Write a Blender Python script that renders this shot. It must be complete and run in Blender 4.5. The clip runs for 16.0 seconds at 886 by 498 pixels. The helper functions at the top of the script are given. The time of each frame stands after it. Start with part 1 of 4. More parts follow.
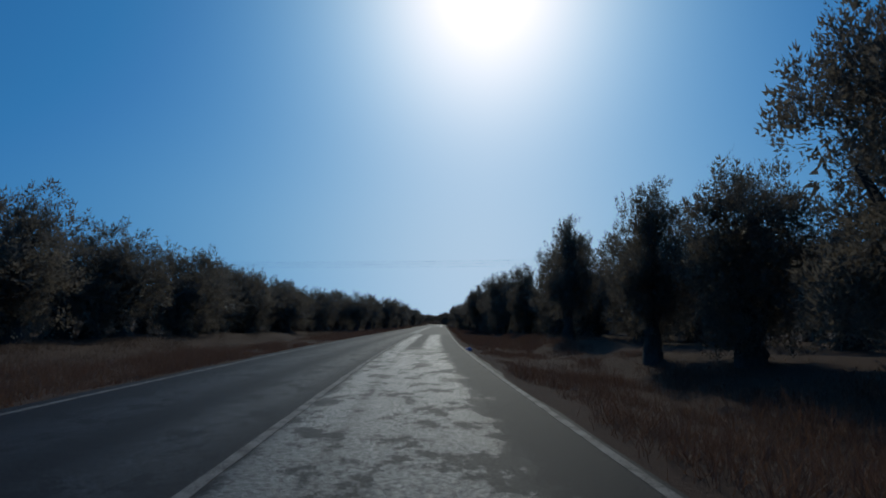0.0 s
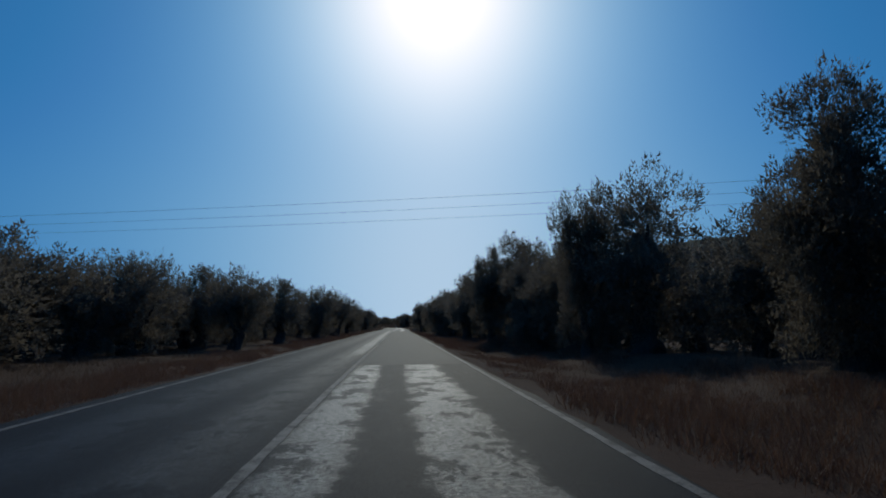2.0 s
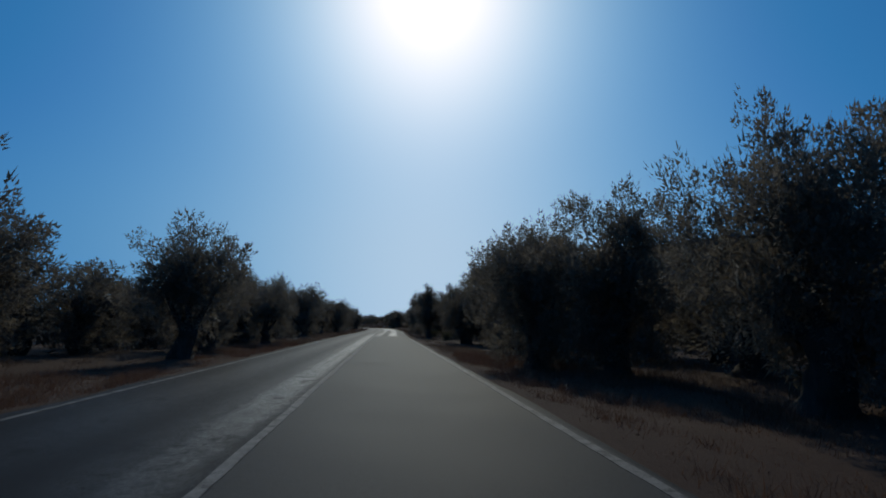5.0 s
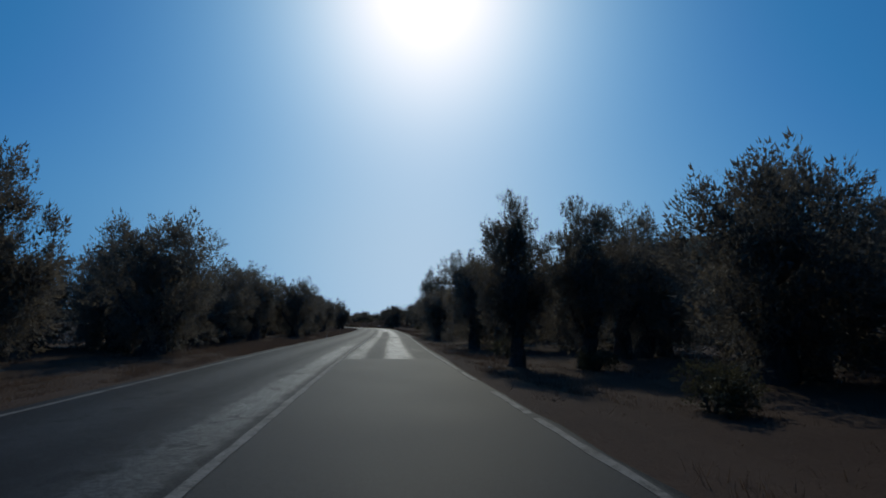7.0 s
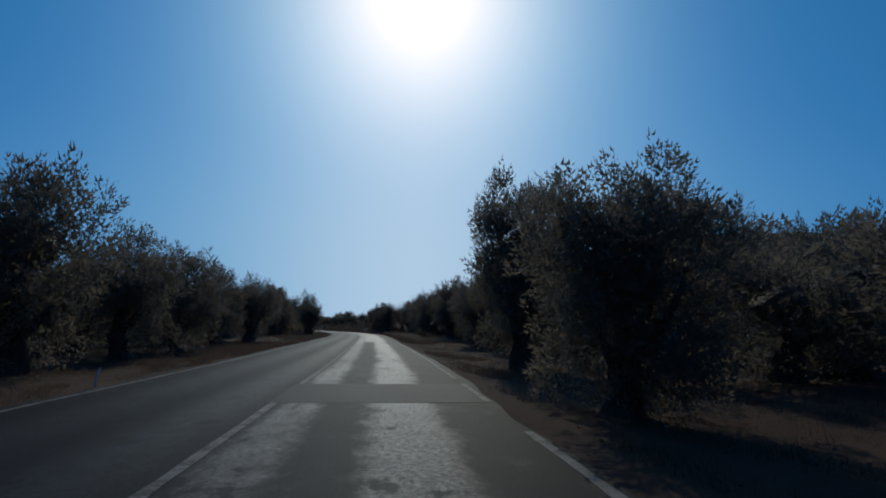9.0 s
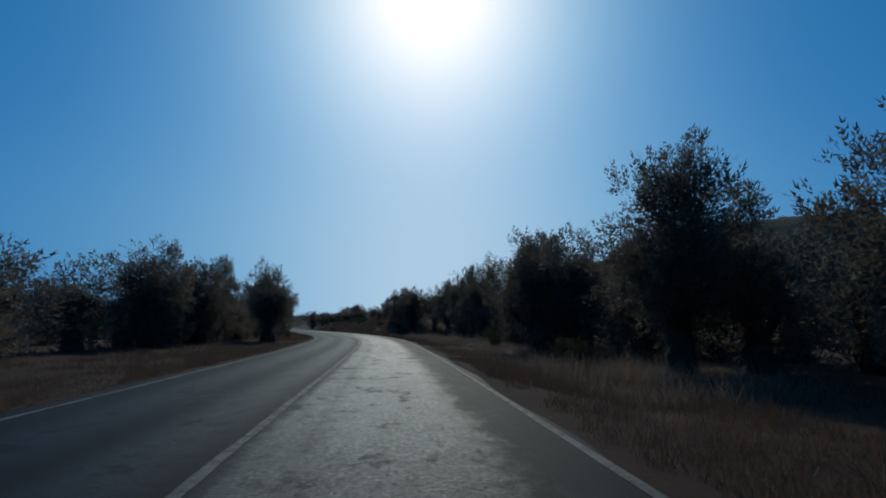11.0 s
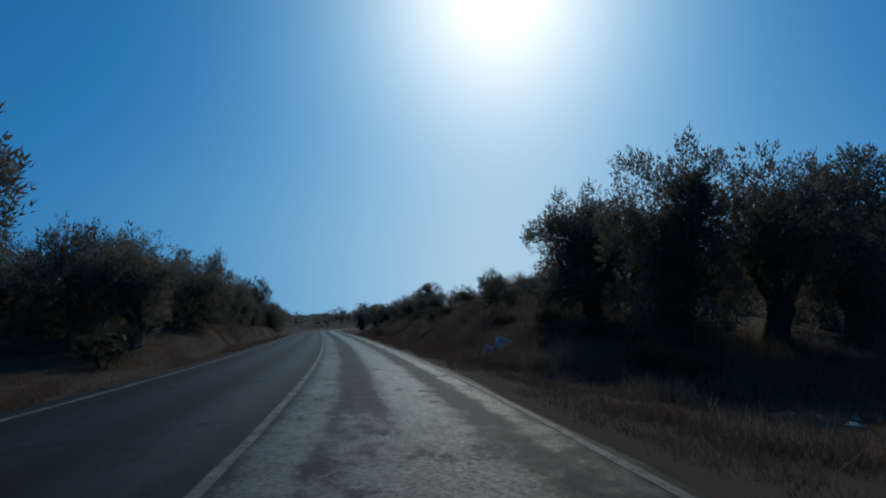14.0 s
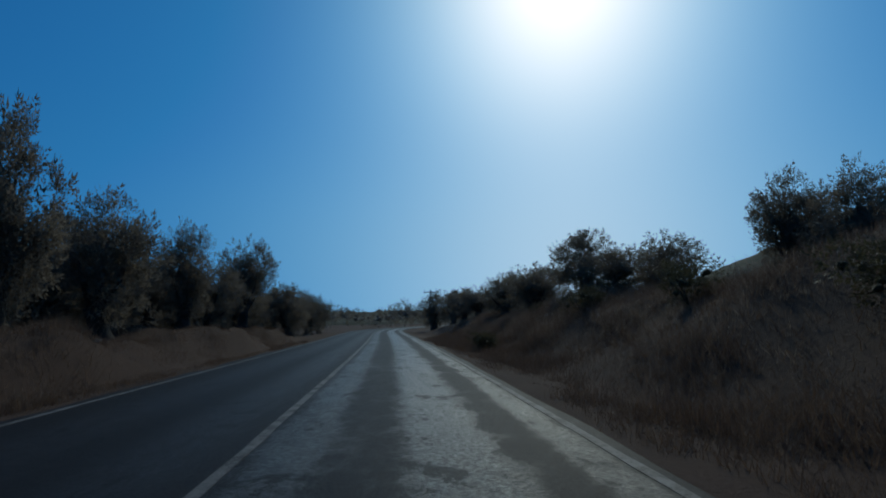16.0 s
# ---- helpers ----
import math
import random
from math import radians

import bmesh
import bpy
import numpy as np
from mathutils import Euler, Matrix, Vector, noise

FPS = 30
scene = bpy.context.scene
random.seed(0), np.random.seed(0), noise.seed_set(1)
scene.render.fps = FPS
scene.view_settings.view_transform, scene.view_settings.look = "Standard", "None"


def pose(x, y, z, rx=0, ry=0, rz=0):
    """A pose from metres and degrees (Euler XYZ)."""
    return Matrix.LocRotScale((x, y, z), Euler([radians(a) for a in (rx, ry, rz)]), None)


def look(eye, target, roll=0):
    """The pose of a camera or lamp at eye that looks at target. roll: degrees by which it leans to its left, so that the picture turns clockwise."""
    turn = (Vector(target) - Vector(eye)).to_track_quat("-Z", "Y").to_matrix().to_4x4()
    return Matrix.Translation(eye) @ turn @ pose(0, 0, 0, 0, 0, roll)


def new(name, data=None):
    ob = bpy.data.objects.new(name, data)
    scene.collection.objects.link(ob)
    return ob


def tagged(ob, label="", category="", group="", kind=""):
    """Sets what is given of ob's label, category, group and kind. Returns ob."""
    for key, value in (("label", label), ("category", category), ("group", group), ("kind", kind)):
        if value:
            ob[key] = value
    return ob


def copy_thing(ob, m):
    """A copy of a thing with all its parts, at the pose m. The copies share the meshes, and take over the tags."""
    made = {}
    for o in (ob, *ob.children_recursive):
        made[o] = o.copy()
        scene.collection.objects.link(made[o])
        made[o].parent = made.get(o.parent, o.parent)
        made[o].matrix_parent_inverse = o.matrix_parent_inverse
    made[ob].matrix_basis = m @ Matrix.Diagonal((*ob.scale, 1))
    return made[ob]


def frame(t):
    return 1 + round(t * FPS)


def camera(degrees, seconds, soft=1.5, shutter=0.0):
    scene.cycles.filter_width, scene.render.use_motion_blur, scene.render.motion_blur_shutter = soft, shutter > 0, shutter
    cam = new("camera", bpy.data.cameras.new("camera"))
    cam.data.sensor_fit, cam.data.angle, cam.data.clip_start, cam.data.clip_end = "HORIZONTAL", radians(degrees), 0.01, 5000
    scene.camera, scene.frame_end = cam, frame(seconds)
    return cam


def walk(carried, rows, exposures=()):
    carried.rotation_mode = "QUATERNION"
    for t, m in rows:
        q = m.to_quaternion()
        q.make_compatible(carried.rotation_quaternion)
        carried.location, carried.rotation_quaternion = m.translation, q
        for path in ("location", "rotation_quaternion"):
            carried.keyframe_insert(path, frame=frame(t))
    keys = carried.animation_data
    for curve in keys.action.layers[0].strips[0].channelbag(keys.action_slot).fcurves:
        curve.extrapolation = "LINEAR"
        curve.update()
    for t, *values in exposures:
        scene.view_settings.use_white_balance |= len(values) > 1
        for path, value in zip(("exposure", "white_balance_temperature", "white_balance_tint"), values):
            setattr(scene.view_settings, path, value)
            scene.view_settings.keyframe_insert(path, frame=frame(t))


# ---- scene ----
cam = camera(76.0, 16.0, soft=1.9, shutter=0.0)
PATH = [  # seconds, x, y, z, pitch, roll, heading
    (0.0, 1.56, 0.00, 1.20, 7.36, -0.96, -2.70),
    (0.5, 1.43, 10.32, 1.20, 7.31, -0.57, -4.84),
    (1.0, 1.51, 19.63, 1.20, 7.77, -0.22, -6.13),
    (1.5, 1.72, 28.81, 1.20, 7.41, -0.26, -6.80),
    (2.0, 1.98, 37.31, 1.20, 7.60, 0.58, -7.11),
    (2.5, 2.25, 45.50, 1.20, 7.97, 0.22, -7.32),
    (3.0, 2.55, 53.08, 1.20, 7.86, -0.36, -8.13),
    (3.5, 3.05, 61.16, 1.20, 7.90, 0.32, -8.41),
    (4.0, 3.49, 69.28, 1.20, 7.57, 0.02, -8.29),
    (4.5, 3.91, 78.08, 1.20, 7.60, -0.07, -8.25),
    (5.0, 4.36, 87.58, 1.20, 7.64, -0.15, -8.19),
    (5.5, 4.81, 97.56, 1.20, 7.67, -0.23, -8.22),
    (6.0, 5.28, 107.81, 1.20, 7.71, -0.31, -8.28),
    (6.5, 5.76, 118.13, 1.20, 7.74, -0.39, -8.34),
    (7.0, 6.27, 128.52, 1.20, 7.53, -0.24, -8.60),
    (7.5, 6.88, 138.65, 1.20, 7.98, 0.28, -8.67),
    (8.0, 7.38, 148.67, 1.20, 7.79, 0.21, -8.94),
    (8.5, 7.89, 158.28, 1.20, 8.15, -0.72, -9.61),
    (9.0, 8.58, 168.07, 1.20, 7.91, -0.71, -9.64),
    (9.5, 9.21, 178.36, 1.20, 7.84, -0.48, -9.55),
    (10.0, 9.80, 189.16, 1.20, 7.76, -0.25, -8.81),
    (10.5, 10.29, 200.31, 1.20, 7.68, -0.02, -8.20),
    (11.0, 10.71, 211.64, 1.20, 7.60, 0.21, -7.93),
    (11.5, 11.13, 223.01, 1.20, 7.52, 0.44, -7.81),
    (12.0, 11.43, 234.44, 1.20, 7.59, -0.03, -7.14),
    (12.5, 11.46, 245.19, 1.20, 7.43, 0.01, -5.88),
    (13.0, 11.34, 255.13, 1.20, 7.72, -0.12, -4.52),
    (13.5, 11.01, 264.44, 1.20, 7.37, 0.78, -2.92),
    (14.0, 10.54, 272.95, 1.20, 7.53, 0.48, -0.40),
    (14.5, 9.63, 281.15, 1.20, 7.61, -0.38, 2.00),
    (15.0, 8.45, 289.31, 1.20, 7.46, 0.49, 4.14),
    (15.5, 7.08, 297.09, 1.20, 7.37, 0.64, 5.39),
    (16.0, 5.62, 304.41, 1.20, 7.27, 0.91, 6.20),
]

walk(cam, [(t, pose(x, y, z, 90 + pitch, roll, turn)) for t, x, y, z, pitch, roll, turn in PATH],
     exposures=[(0.0, -0.97, 6300, -1), (9.0, -0.97, 6300, -1), (13.0, -0.95, 6050, -8), (16.0, -0.98, 6000, -8)])

# ---- world and sun ----
SUN_AZ, SUN_EL = 6.8, 34.8          # degrees to the right of the road's first heading, and up
world = bpy.data.worlds.new("sky")
scene.world = world
world.use_nodes = True
wn, wl = world.node_tree.nodes, world.node_tree.links
sky = wn.new("ShaderNodeTexSky")
sky.sky_type = "NISHITA"
sky.sun_disc = False
sky.sun_elevation, sky.sun_rotation = radians(SUN_EL), radians(SUN_AZ)
sky.altitude, sky.air_density, sky.dust_density, sky.ozone_density = 1300, 0.55, 2.05, 2.7
wn["Background"].inputs["Strength"].default_value = 0.06
# a deep clear blue: each channel gets its own contrast
split, joint = wn.new("ShaderNodeSeparateColor"), wn.new("ShaderNodeCombineColor")
wl.new(sky.outputs[0], split.inputs[0])
for i, pairs in enumerate((((1.86, 0.38), (0.9, 0.72)), ((1.25, 1.6), (0.85, 2.5)), ((0.9, 3.72), (0.75, 4.65)))):
    both = wn.new("ShaderNodeMath")
    both.operation = "MAXIMUM"
    for k, (power, gain) in enumerate(pairs):           # near the sun, and away from it
        up, times = wn.new("ShaderNodeMath"), wn.new("ShaderNodeMath")
        up.operation, times.operation = "POWER", "MULTIPLY"
        up.inputs[1].default_value, times.inputs[1].default_value = power, gain
        wl.new(split.outputs[i], up.inputs[0])
        wl.new(up.outputs[0], times.inputs[0])
        wl.new(times.outputs[0], both.inputs[k])
    wl.new(both.outputs[0], joint.inputs[i])
dim = wn.new("ShaderNodeMapRange")           # haze pales the low sky
dim.interpolation_type = "SMOOTHSTEP"
for i, value in ((1, 0.1), (2, 0.48), (3, 0.0), (4, 1.0)):
    dim.inputs[i].default_value = value
haze = wn.new("ShaderNodeMix")
haze.data_type = "VECTOR"
haze.inputs[4].default_value, haze.inputs[5].default_value = (1.04, 0.89, 0.82), (1.0, 1.0, 1.0)
wl.new(dim.outputs[0], haze.inputs[0])
even = wn.new("ShaderNodeVectorMath")
even.operation = "MULTIPLY"
wl.new(joint.outputs[0], even.inputs[0])
wl.new(haze.outputs[1], even.inputs[1])
wl.new(even.outputs[0], wn["Background"].inputs["Color"])
# the low sky takes the colour of the sky a little higher
way = wn.new("ShaderNodeSeparateXYZ")
wl.new(wn.new("ShaderNodeTexCoord").outputs["Generated"], way.inputs[0])
lift = wn.new("ShaderNodeMath")
lift.operation = "SMOOTH_MAX"
lift.inputs[1].default_value, lift.inputs[2].default_value = 0.2, 0.16
wl.new(way.outputs[2], lift.inputs[0])
wl.new(way.outputs[2], dim.inputs[0])
back = wn.new("ShaderNodeCombineXYZ")
wl.new(way.outputs[0], back.inputs[0])
wl.new(way.outputs[1], back.inputs[1])
wl.new(lift.outputs[0], back.inputs[2])
wl.new(back.outputs[0], sky.inputs[0])
sun = new("sun", bpy.data.lights.new("sun", "SUN"))
sun.data.energy, sun.data.angle, sun.data.color = 2.0, radians(0.55), (1.0, 0.9, 0.77)
sun.matrix_world = look((0, 0, 50), (-math.sin(radians(SUN_AZ)) * math.cos(radians(SUN_EL)),
                                     -math.cos(radians(SUN_AZ)) * math.cos(radians(SUN_EL)), 50 - math.sin(radians(SUN_EL))))


# ---- materials ----
def material(name, rough=0.8, spec=0.5, metal=0.0):
    m = bpy.data.materials.new(name)
    m.use_nodes = True
    b = m.node_tree.nodes["Principled BSDF"]
    b.inputs["Roughness"].default_value, b.inputs["Metallic"].default_value = rough, metal
    b.inputs["Specular IOR Level"].default_value = spec
    return m, m.node_tree.nodes, m.node_tree.links, b


def noise_node(n, l, scale, detail=4.0, vec=None, rough=0.6):
    t = n.new("ShaderNodeTexNoise")
    t.inputs["Scale"].default_value, t.inputs["Detail"].default_value = scale, detail
    t.inputs["Roughness"].default_value = rough
    if vec is not None:
        l.new(vec, t.inputs["Vector"])
    return t.outputs["Fac"]


def ramp(n, l, fac, stops):
    r = n.new("ShaderNodeValToRGB")
    while len(r.color_ramp.elements) < len(stops):
        r.color_ramp.elements.new(0.5)
    for e, (pos, c) in zip(r.color_ramp.elements, stops):
        e.position = pos
        e.color = (*c, 1) if len(c) == 3 else c
    l.new(fac, r.inputs[0])
    return r.outputs["Color"]


def grey(v):
    return (v, v, v)


def calc(n, l, op, a, b=0.0, c=0.0):
    m = n.new("ShaderNodeMath")
    m.operation = op
    for i, v in enumerate((a, b, c)):
        if isinstance(v, (int, float)):
            m.inputs[i].default_value = v
        else:
            l.new(v, m.inputs[i])
    return m.outputs[0]


def mixed(n, l, fac, a, b, kind="MIX"):
    m = n.new("ShaderNodeMix")
    m.data_type, m.blend_type = "RGBA", kind
    for i, v in ((0, fac), (6, a), (7, b)):
        if isinstance(v, (int, float)):
            m.inputs[i].default_value = v
        elif isinstance(v, tuple):
            m.inputs[i].default_value = (*v, 1)
        else:
            l.new(v, m.inputs[i])
    return m.outputs[2]


def bump(n, l, b, height, strength, distance):
    k = n.new("ShaderNodeBump")
    k.inputs["Strength"].default_value, k.inputs["Distance"].default_value = strength, distance
    l.new(height, k.inputs["Height"])
    l.new(k.outputs[0], b.inputs["Normal"])


def object_coords(n):
    return n.new("ShaderNodeTexCoord").outputs["Object"]


def soil_material():
    m, n, l, b = material("dry_soil", 0.95, 0.15)
    v = object_coords(n)
    big = noise_node(n, l, 0.12, 5, v)
    mid = noise_node(n, l, 1.3, 6, v, 0.7)
    fine = noise_node(n, l, 14, 5, v, 0.75)
    col = ramp(n, l, big, [(0.3, (0.054, 0.031, 0.02)), (0.55, (0.075, 0.045, 0.03)), (0.75, (0.112, 0.075, 0.051))])
    col = mixed(n, l, ramp(n, l, mid, [(0.45, grey(0)), (0.7, grey(0.6))]), col, (0.072, 0.042, 0.028))
    col = mixed(n, l, 0.5, col, ramp(n, l, fine, [(0.3, grey(0.35)), (0.7, grey(0.7))]), "OVERLAY")
    l.new(col, b.inputs["Base Color"])
    bump(n, l, b, calc(n, l, "ADD", mid, fine), 0.6, 0.05)
    return m


def road_coords(n, l):
    u = n.new("ShaderNodeUVMap")
    u.uv_map = "road"
    sep = n.new("ShaderNodeSeparateXYZ")
    l.new(u.outputs[0], sep.inputs[0])
    return u.outputs[0], sep.outputs[0], sep.outputs[1]


def band(n, l, x, mid, half, soft):
    """1 within half of mid, falling to 0 over soft."""
    d = calc(n, l, "ABSOLUTE", calc(n, l, "SUBTRACT", x, mid))
    k = n.new("ShaderNodeMapRange")
    k.interpolation_type = "SMOOTHSTEP"
    for i, val in ((1, half), (2, half + soft), (3, 1.0), (4, 0.0)):
        k.inputs[i].default_value = val
    l.new(d, k.inputs[0])
    return k.outputs[0]


def old_asphalt_material():
    """Worn asphalt: polished wheel tracks, torn into by dark ragged patches."""
    m, n, l, b = material("old_asphalt", 0.6, 0.3)
    v, off, along = road_coords(n, l)
    st = n.new("ShaderNodeMapping")
    st.inputs["Scale"].default_value = (1.0, 0.6, 1.0)
    l.new(v, st.inputs[0])
    ragged = noise_node(n, l, 4.5, 8, st.outputs[0], 0.66)
    large = noise_node(n, l, 0.35, 3, st.outputs[0])
    patchy = noise_node(n, l, 1.5, 8, st.outputs[0], 0.72)
    grit = noise_node(n, l, 36, 3, v, 0.8)
    chips = noise_node(n, l, 17, 5, v, 0.8)
    early = band(n, l, along, -20.0, 78.0, 8.0)
    late = band(n, l, along, 420.0, 136.0, 10.0)
    bend = band(n, l, along, 246.0, 32.0, 10.0)
    twin = calc(n, l, "MAXIMUM", band(n, l, along, 120.0, 90.0, 10.0), late)          # between these two narrow tracks, elsewhere one broad one
    inner = calc(n, l, "MULTIPLY", band(n, l, off, 0.45, 0.12, 0.4), calc(n, l, "MULTIPLY_ADD", early, 0.35, 0.58))
    broad = calc(n, l, "MULTIPLY", band(n, l, off, 1.6, 0.55, 0.75), calc(n, l, "MULTIPLY_ADD", twin, -0.9, 0.9))
    outer = calc(n, l, "MAXIMUM", calc(n, l, "MULTIPLY", band(n, l, off, 1.98, 0.2, 0.5), twin), broad)
    verge = calc(n, l, "MULTIPLY", band(n, l, off, 3.12, 0.08, 0.22), calc(n, l, "MULTIPLY", late, 0.75))
    tracks = calc(n, l, "MAXIMUM", calc(n, l, "MAXIMUM", inner, outer), verge)
    other = calc(n, l, "MAXIMUM", band(n, l, off, -0.75, 0.1, 0.6), calc(n, l, "MULTIPLY", band(n, l, off, -2.3, 0.1, 0.7), 0.8))
    beside = calc(n, l, "MULTIPLY", band(n, l, off, -0.5, 0.16, 0.35), band(n, l, along, 112.0, 46.0, 12.0))
    tracks = calc(n, l, "MAXIMUM", tracks, calc(n, l, "MULTIPLY", beside, 0.6))
    worn = calc(n, l, "ADD", tracks, calc(n, l, "MULTIPLY_ADD", ragged, 1.3, -0.65))
    worn = calc(n, l, "ADD", worn, calc(n, l, "MULTIPLY", calc(n, l, "MULTIPLY_ADD", patchy, -1.2, 0.6), band(n, l, off, 1.8, 1.5, 0.4)))
    worn = calc(n, l, "ADD", worn, calc(n, l, "MULTIPLY_ADD", large, 0.7, -0.35))
    crisp = ramp(n, l, worn, [(0.2, grey(0)), (0.36, grey(0.22)), (0.46, grey(0.58)), (1.0, grey(1))])
    faded = ramp(n, l, worn, [(0.05, grey(0)), (0.5, grey(0.45)), (1.1, grey(0.95))])
    mask = mixed(n, l, calc(n, l, "MULTIPLY_ADD", early, 0.45, 0.4), faded, crisp)
    mask = calc(n, l, "MAXIMUM", mask, calc(n, l, "MULTIPLY", other, calc(n, l, "MULTIPLY_ADD", ragged, 0.6, -0.08)))
    # dark torn patches, thickest outside the outer track
    strip = calc(n, l, "MULTIPLY", band(n, l, off, 2.72, 0.06, 0.36), 0.13)
    torn = calc(n, l, "ADD", patchy, calc(n, l, "MULTIPLY", strip, calc(n, l, "MAXIMUM", early, late)))
    torn = calc(n, l, "ADD", torn, calc(n, l, "MULTIPLY", early, 0.045))
    torn = ramp(n, l, torn, [(0.57, grey(1)), (0.6, grey(0.15))])
    mask = calc(n, l, "MULTIPLY", mask, torn)
    mask = calc(n, l, "MULTIPLY", mask, ramp(n, l, chips, [(0.4, grey(0.3)), (0.55, grey(1))]))
    col = mixed(n, l, mask, (0.022, 0.0215, 0.022), (0.036, 0.035, 0.0345))
    col = mixed(n, l, 0.9, col, ramp(n, l, grit, [(0.35, grey(0.2)), (0.65, grey(0.8))]), "OVERLAY")
    l.new(col, b.inputs["Base Color"])
    l.new(calc(n, l, "MULTIPLY_ADD", mask, -0.24, 0.59), b.inputs["Roughness"])
    l.new(calc(n, l, "MULTIPLY_ADD", mask, calc(n, l, "MULTIPLY_ADD", calc(n, l, "MAXIMUM", bend, early), 0.08, 0.2), 0.05), b.inputs["Specular IOR Level"])
    bump(n, l, b, calc(n, l, "MULTIPLY_ADD", mask, 0.5, calc(n, l, "MULTIPLY_ADD", chips, 0.9, grit)), 0.5, 0.012)
    return m


def new_asphalt_material():
    m, n, l, b = material("new_asphalt", 0.62, 0.08)
    v, off, along = road_coords(n, l)
    grit = noise_node(n, l, 70, 3, v, 0.8)
    large = noise_node(n, l, 0.5, 4, v)
    col = ramp(n, l, large, [(0.3, (0.025, 0.0245, 0.0245)), (0.7, (0.039, 0.038, 0.037))])
    chips = noise_node(n, l, 22, 4, v, 0.75)
    col = mixed(n, l, 0.8, col, ramp(n, l, calc(n, l, "MULTIPLY_ADD", chips, 0.6, calc(n, l, "MULTIPLY", grit, 0.4)), [(0.35, grey(0.25)), (0.65, grey(0.75))]), "OVERLAY")
    l.new(col, b.inputs["Base Color"])
    l.new(calc(n, l, "MULTIPLY_ADD", large, 0.12, 0.56), b.inputs["Roughness"])
    bump(n, l, b, grit, 0.4, 0.008)
    return m


def paint_material():
    m, n, l, b = material("road_paint", 0.72, 0.3)
    v = object_coords(n)
    wear = noise_node(n, l, 3.0, 6, v, 0.7)
    fine = noise_node(n, l, 40, 4, v, 0.8)
    k = calc(n, l, "ADD", calc(n, l, "MULTIPLY", wear, 0.6), calc(n, l, "MULTIPLY", fine, 0.4))
    l.new(ramp(n, l, k, [(0.42, (0.026, 0.025, 0.024)), (0.5, (0.105, 0.099, 0.091)), (0.66, (0.19, 0.178, 0.162))]), b.inputs["Base Color"])
    bump(n, l, b, fine, 0.3, 0.004)
    return m


def leaf_material(name, a, c, thin=0.35):
    m, n, l, b = material(name, 0.55, 0.35)
    g = n.new("ShaderNodeNewGeometry")
    o = n.new("ShaderNodeObjectInfo")
    col = ramp(n, l, g.outputs["Random Per Island"], [(0.0, a), (1.0, c)])
    col = mixed(n, l, 0.35, col, ramp(n, l, o.outputs["Random"], [(0.0, tuple(0.6 * q for q in a)), (1.0, c)]))
    tuft = noise_node(n, l, 9.0, 6, object_coords(n), 0.75)
    col = mixed(n, l, 0.75, col, ramp(n, l, tuft, [(0.32, grey(0.25)), (0.68, grey(0.85))]), "OVERLAY")
    l.new(col, b.inputs["Base Color"])
    bump(n, l, b, tuft, 0.9, 0.12)
    tr = n.new("ShaderNodeBsdfTranslucent")
    l.new(col, tr.inputs["Color"])
    mx = n.new("ShaderNodeMixShader")
    mx.inputs[0].default_value = thin
    l.new(b.outputs[0], mx.inputs[1])
    l.new(tr.outputs[0], mx.inputs[2])
    l.new(mx.outputs[0], n["Material Output"].inputs["Surface"])
    return m


def bark_material():
    m, n, l, b = material("olive_bark", 0.9, 0.2)
    v = object_coords(n)
    mp = n.new("ShaderNodeMapping")
    mp.inputs["Scale"].default_value = (6, 6, 1.5)
    l.new(v, mp.inputs[0])
    k = noise_node(n, l, 2.0, 6, mp.outputs[0], 0.7)
    l.new(ramp(n, l, k, [(0.3, (0.035, 0.03, 0.025)), (0.7, (0.10, 0.085, 0.07))]), b.inputs["Base Color"])
    bump(n, l, b, k, 0.9, 0.05)
    return m


def plain_material(name, col, rough=0.6, metal=0.0, vary=0.15, scale=9.0):
    m, n, l, b = material(name, rough, 0.4, metal)
    k = noise_node(n, l, scale, 5, object_coords(n), 0.7)
    l.new(ramp(n, l, k, [(0.3, tuple(q * (1 - vary) for q in col)), (0.7, tuple(min(1, q * (1 + vary)) for q in col))]), b.inputs["Base Color"])
    return m


def hill_material():
    m, n, l, b = material("scrub_hillside", 0.95, 0.1)
    v = object_coords(n)
    k = noise_node(n, l, 0.02, 8, v, 0.75)
    l.new(ramp(n, l, k, [(0.35, (0.045, 0.05, 0.035)), (0.5, (0.10, 0.095, 0.06)), (0.7, (0.20, 0.165, 0.11))]), b.inputs["Base Color"])
    return m


SOIL = soil_material()
OLD, FRESH, PAINT = old_asphalt_material(), new_asphalt_material(), paint_material()
LEAF = leaf_material("olive_leaf", (0.125, 0.106, 0.078), (0.235, 0.198, 0.152), 0.5)
SHRUB = leaf_material("shrub_leaf", (0.05, 0.05, 0.025), (0.13, 0.11, 0.055))
GRASS = leaf_material("dry_grass_blade", (0.1, 0.064, 0.043), (0.205, 0.138, 0.094), 0.35)
RED_GRASS = leaf_material("rusty_grass_blade", (0.122, 0.063, 0.041), (0.235, 0.135, 0.088), 0.35)
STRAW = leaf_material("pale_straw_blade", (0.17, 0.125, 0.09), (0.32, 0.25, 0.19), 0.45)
BARK = bark_material()
HILL = hill_material()
WIRE = plain_material("weathered_wire", (0.05, 0.05, 0.055), 0.6)
POLE = plain_material("grey_pole", (0.22, 0.2, 0.18), 0.85)

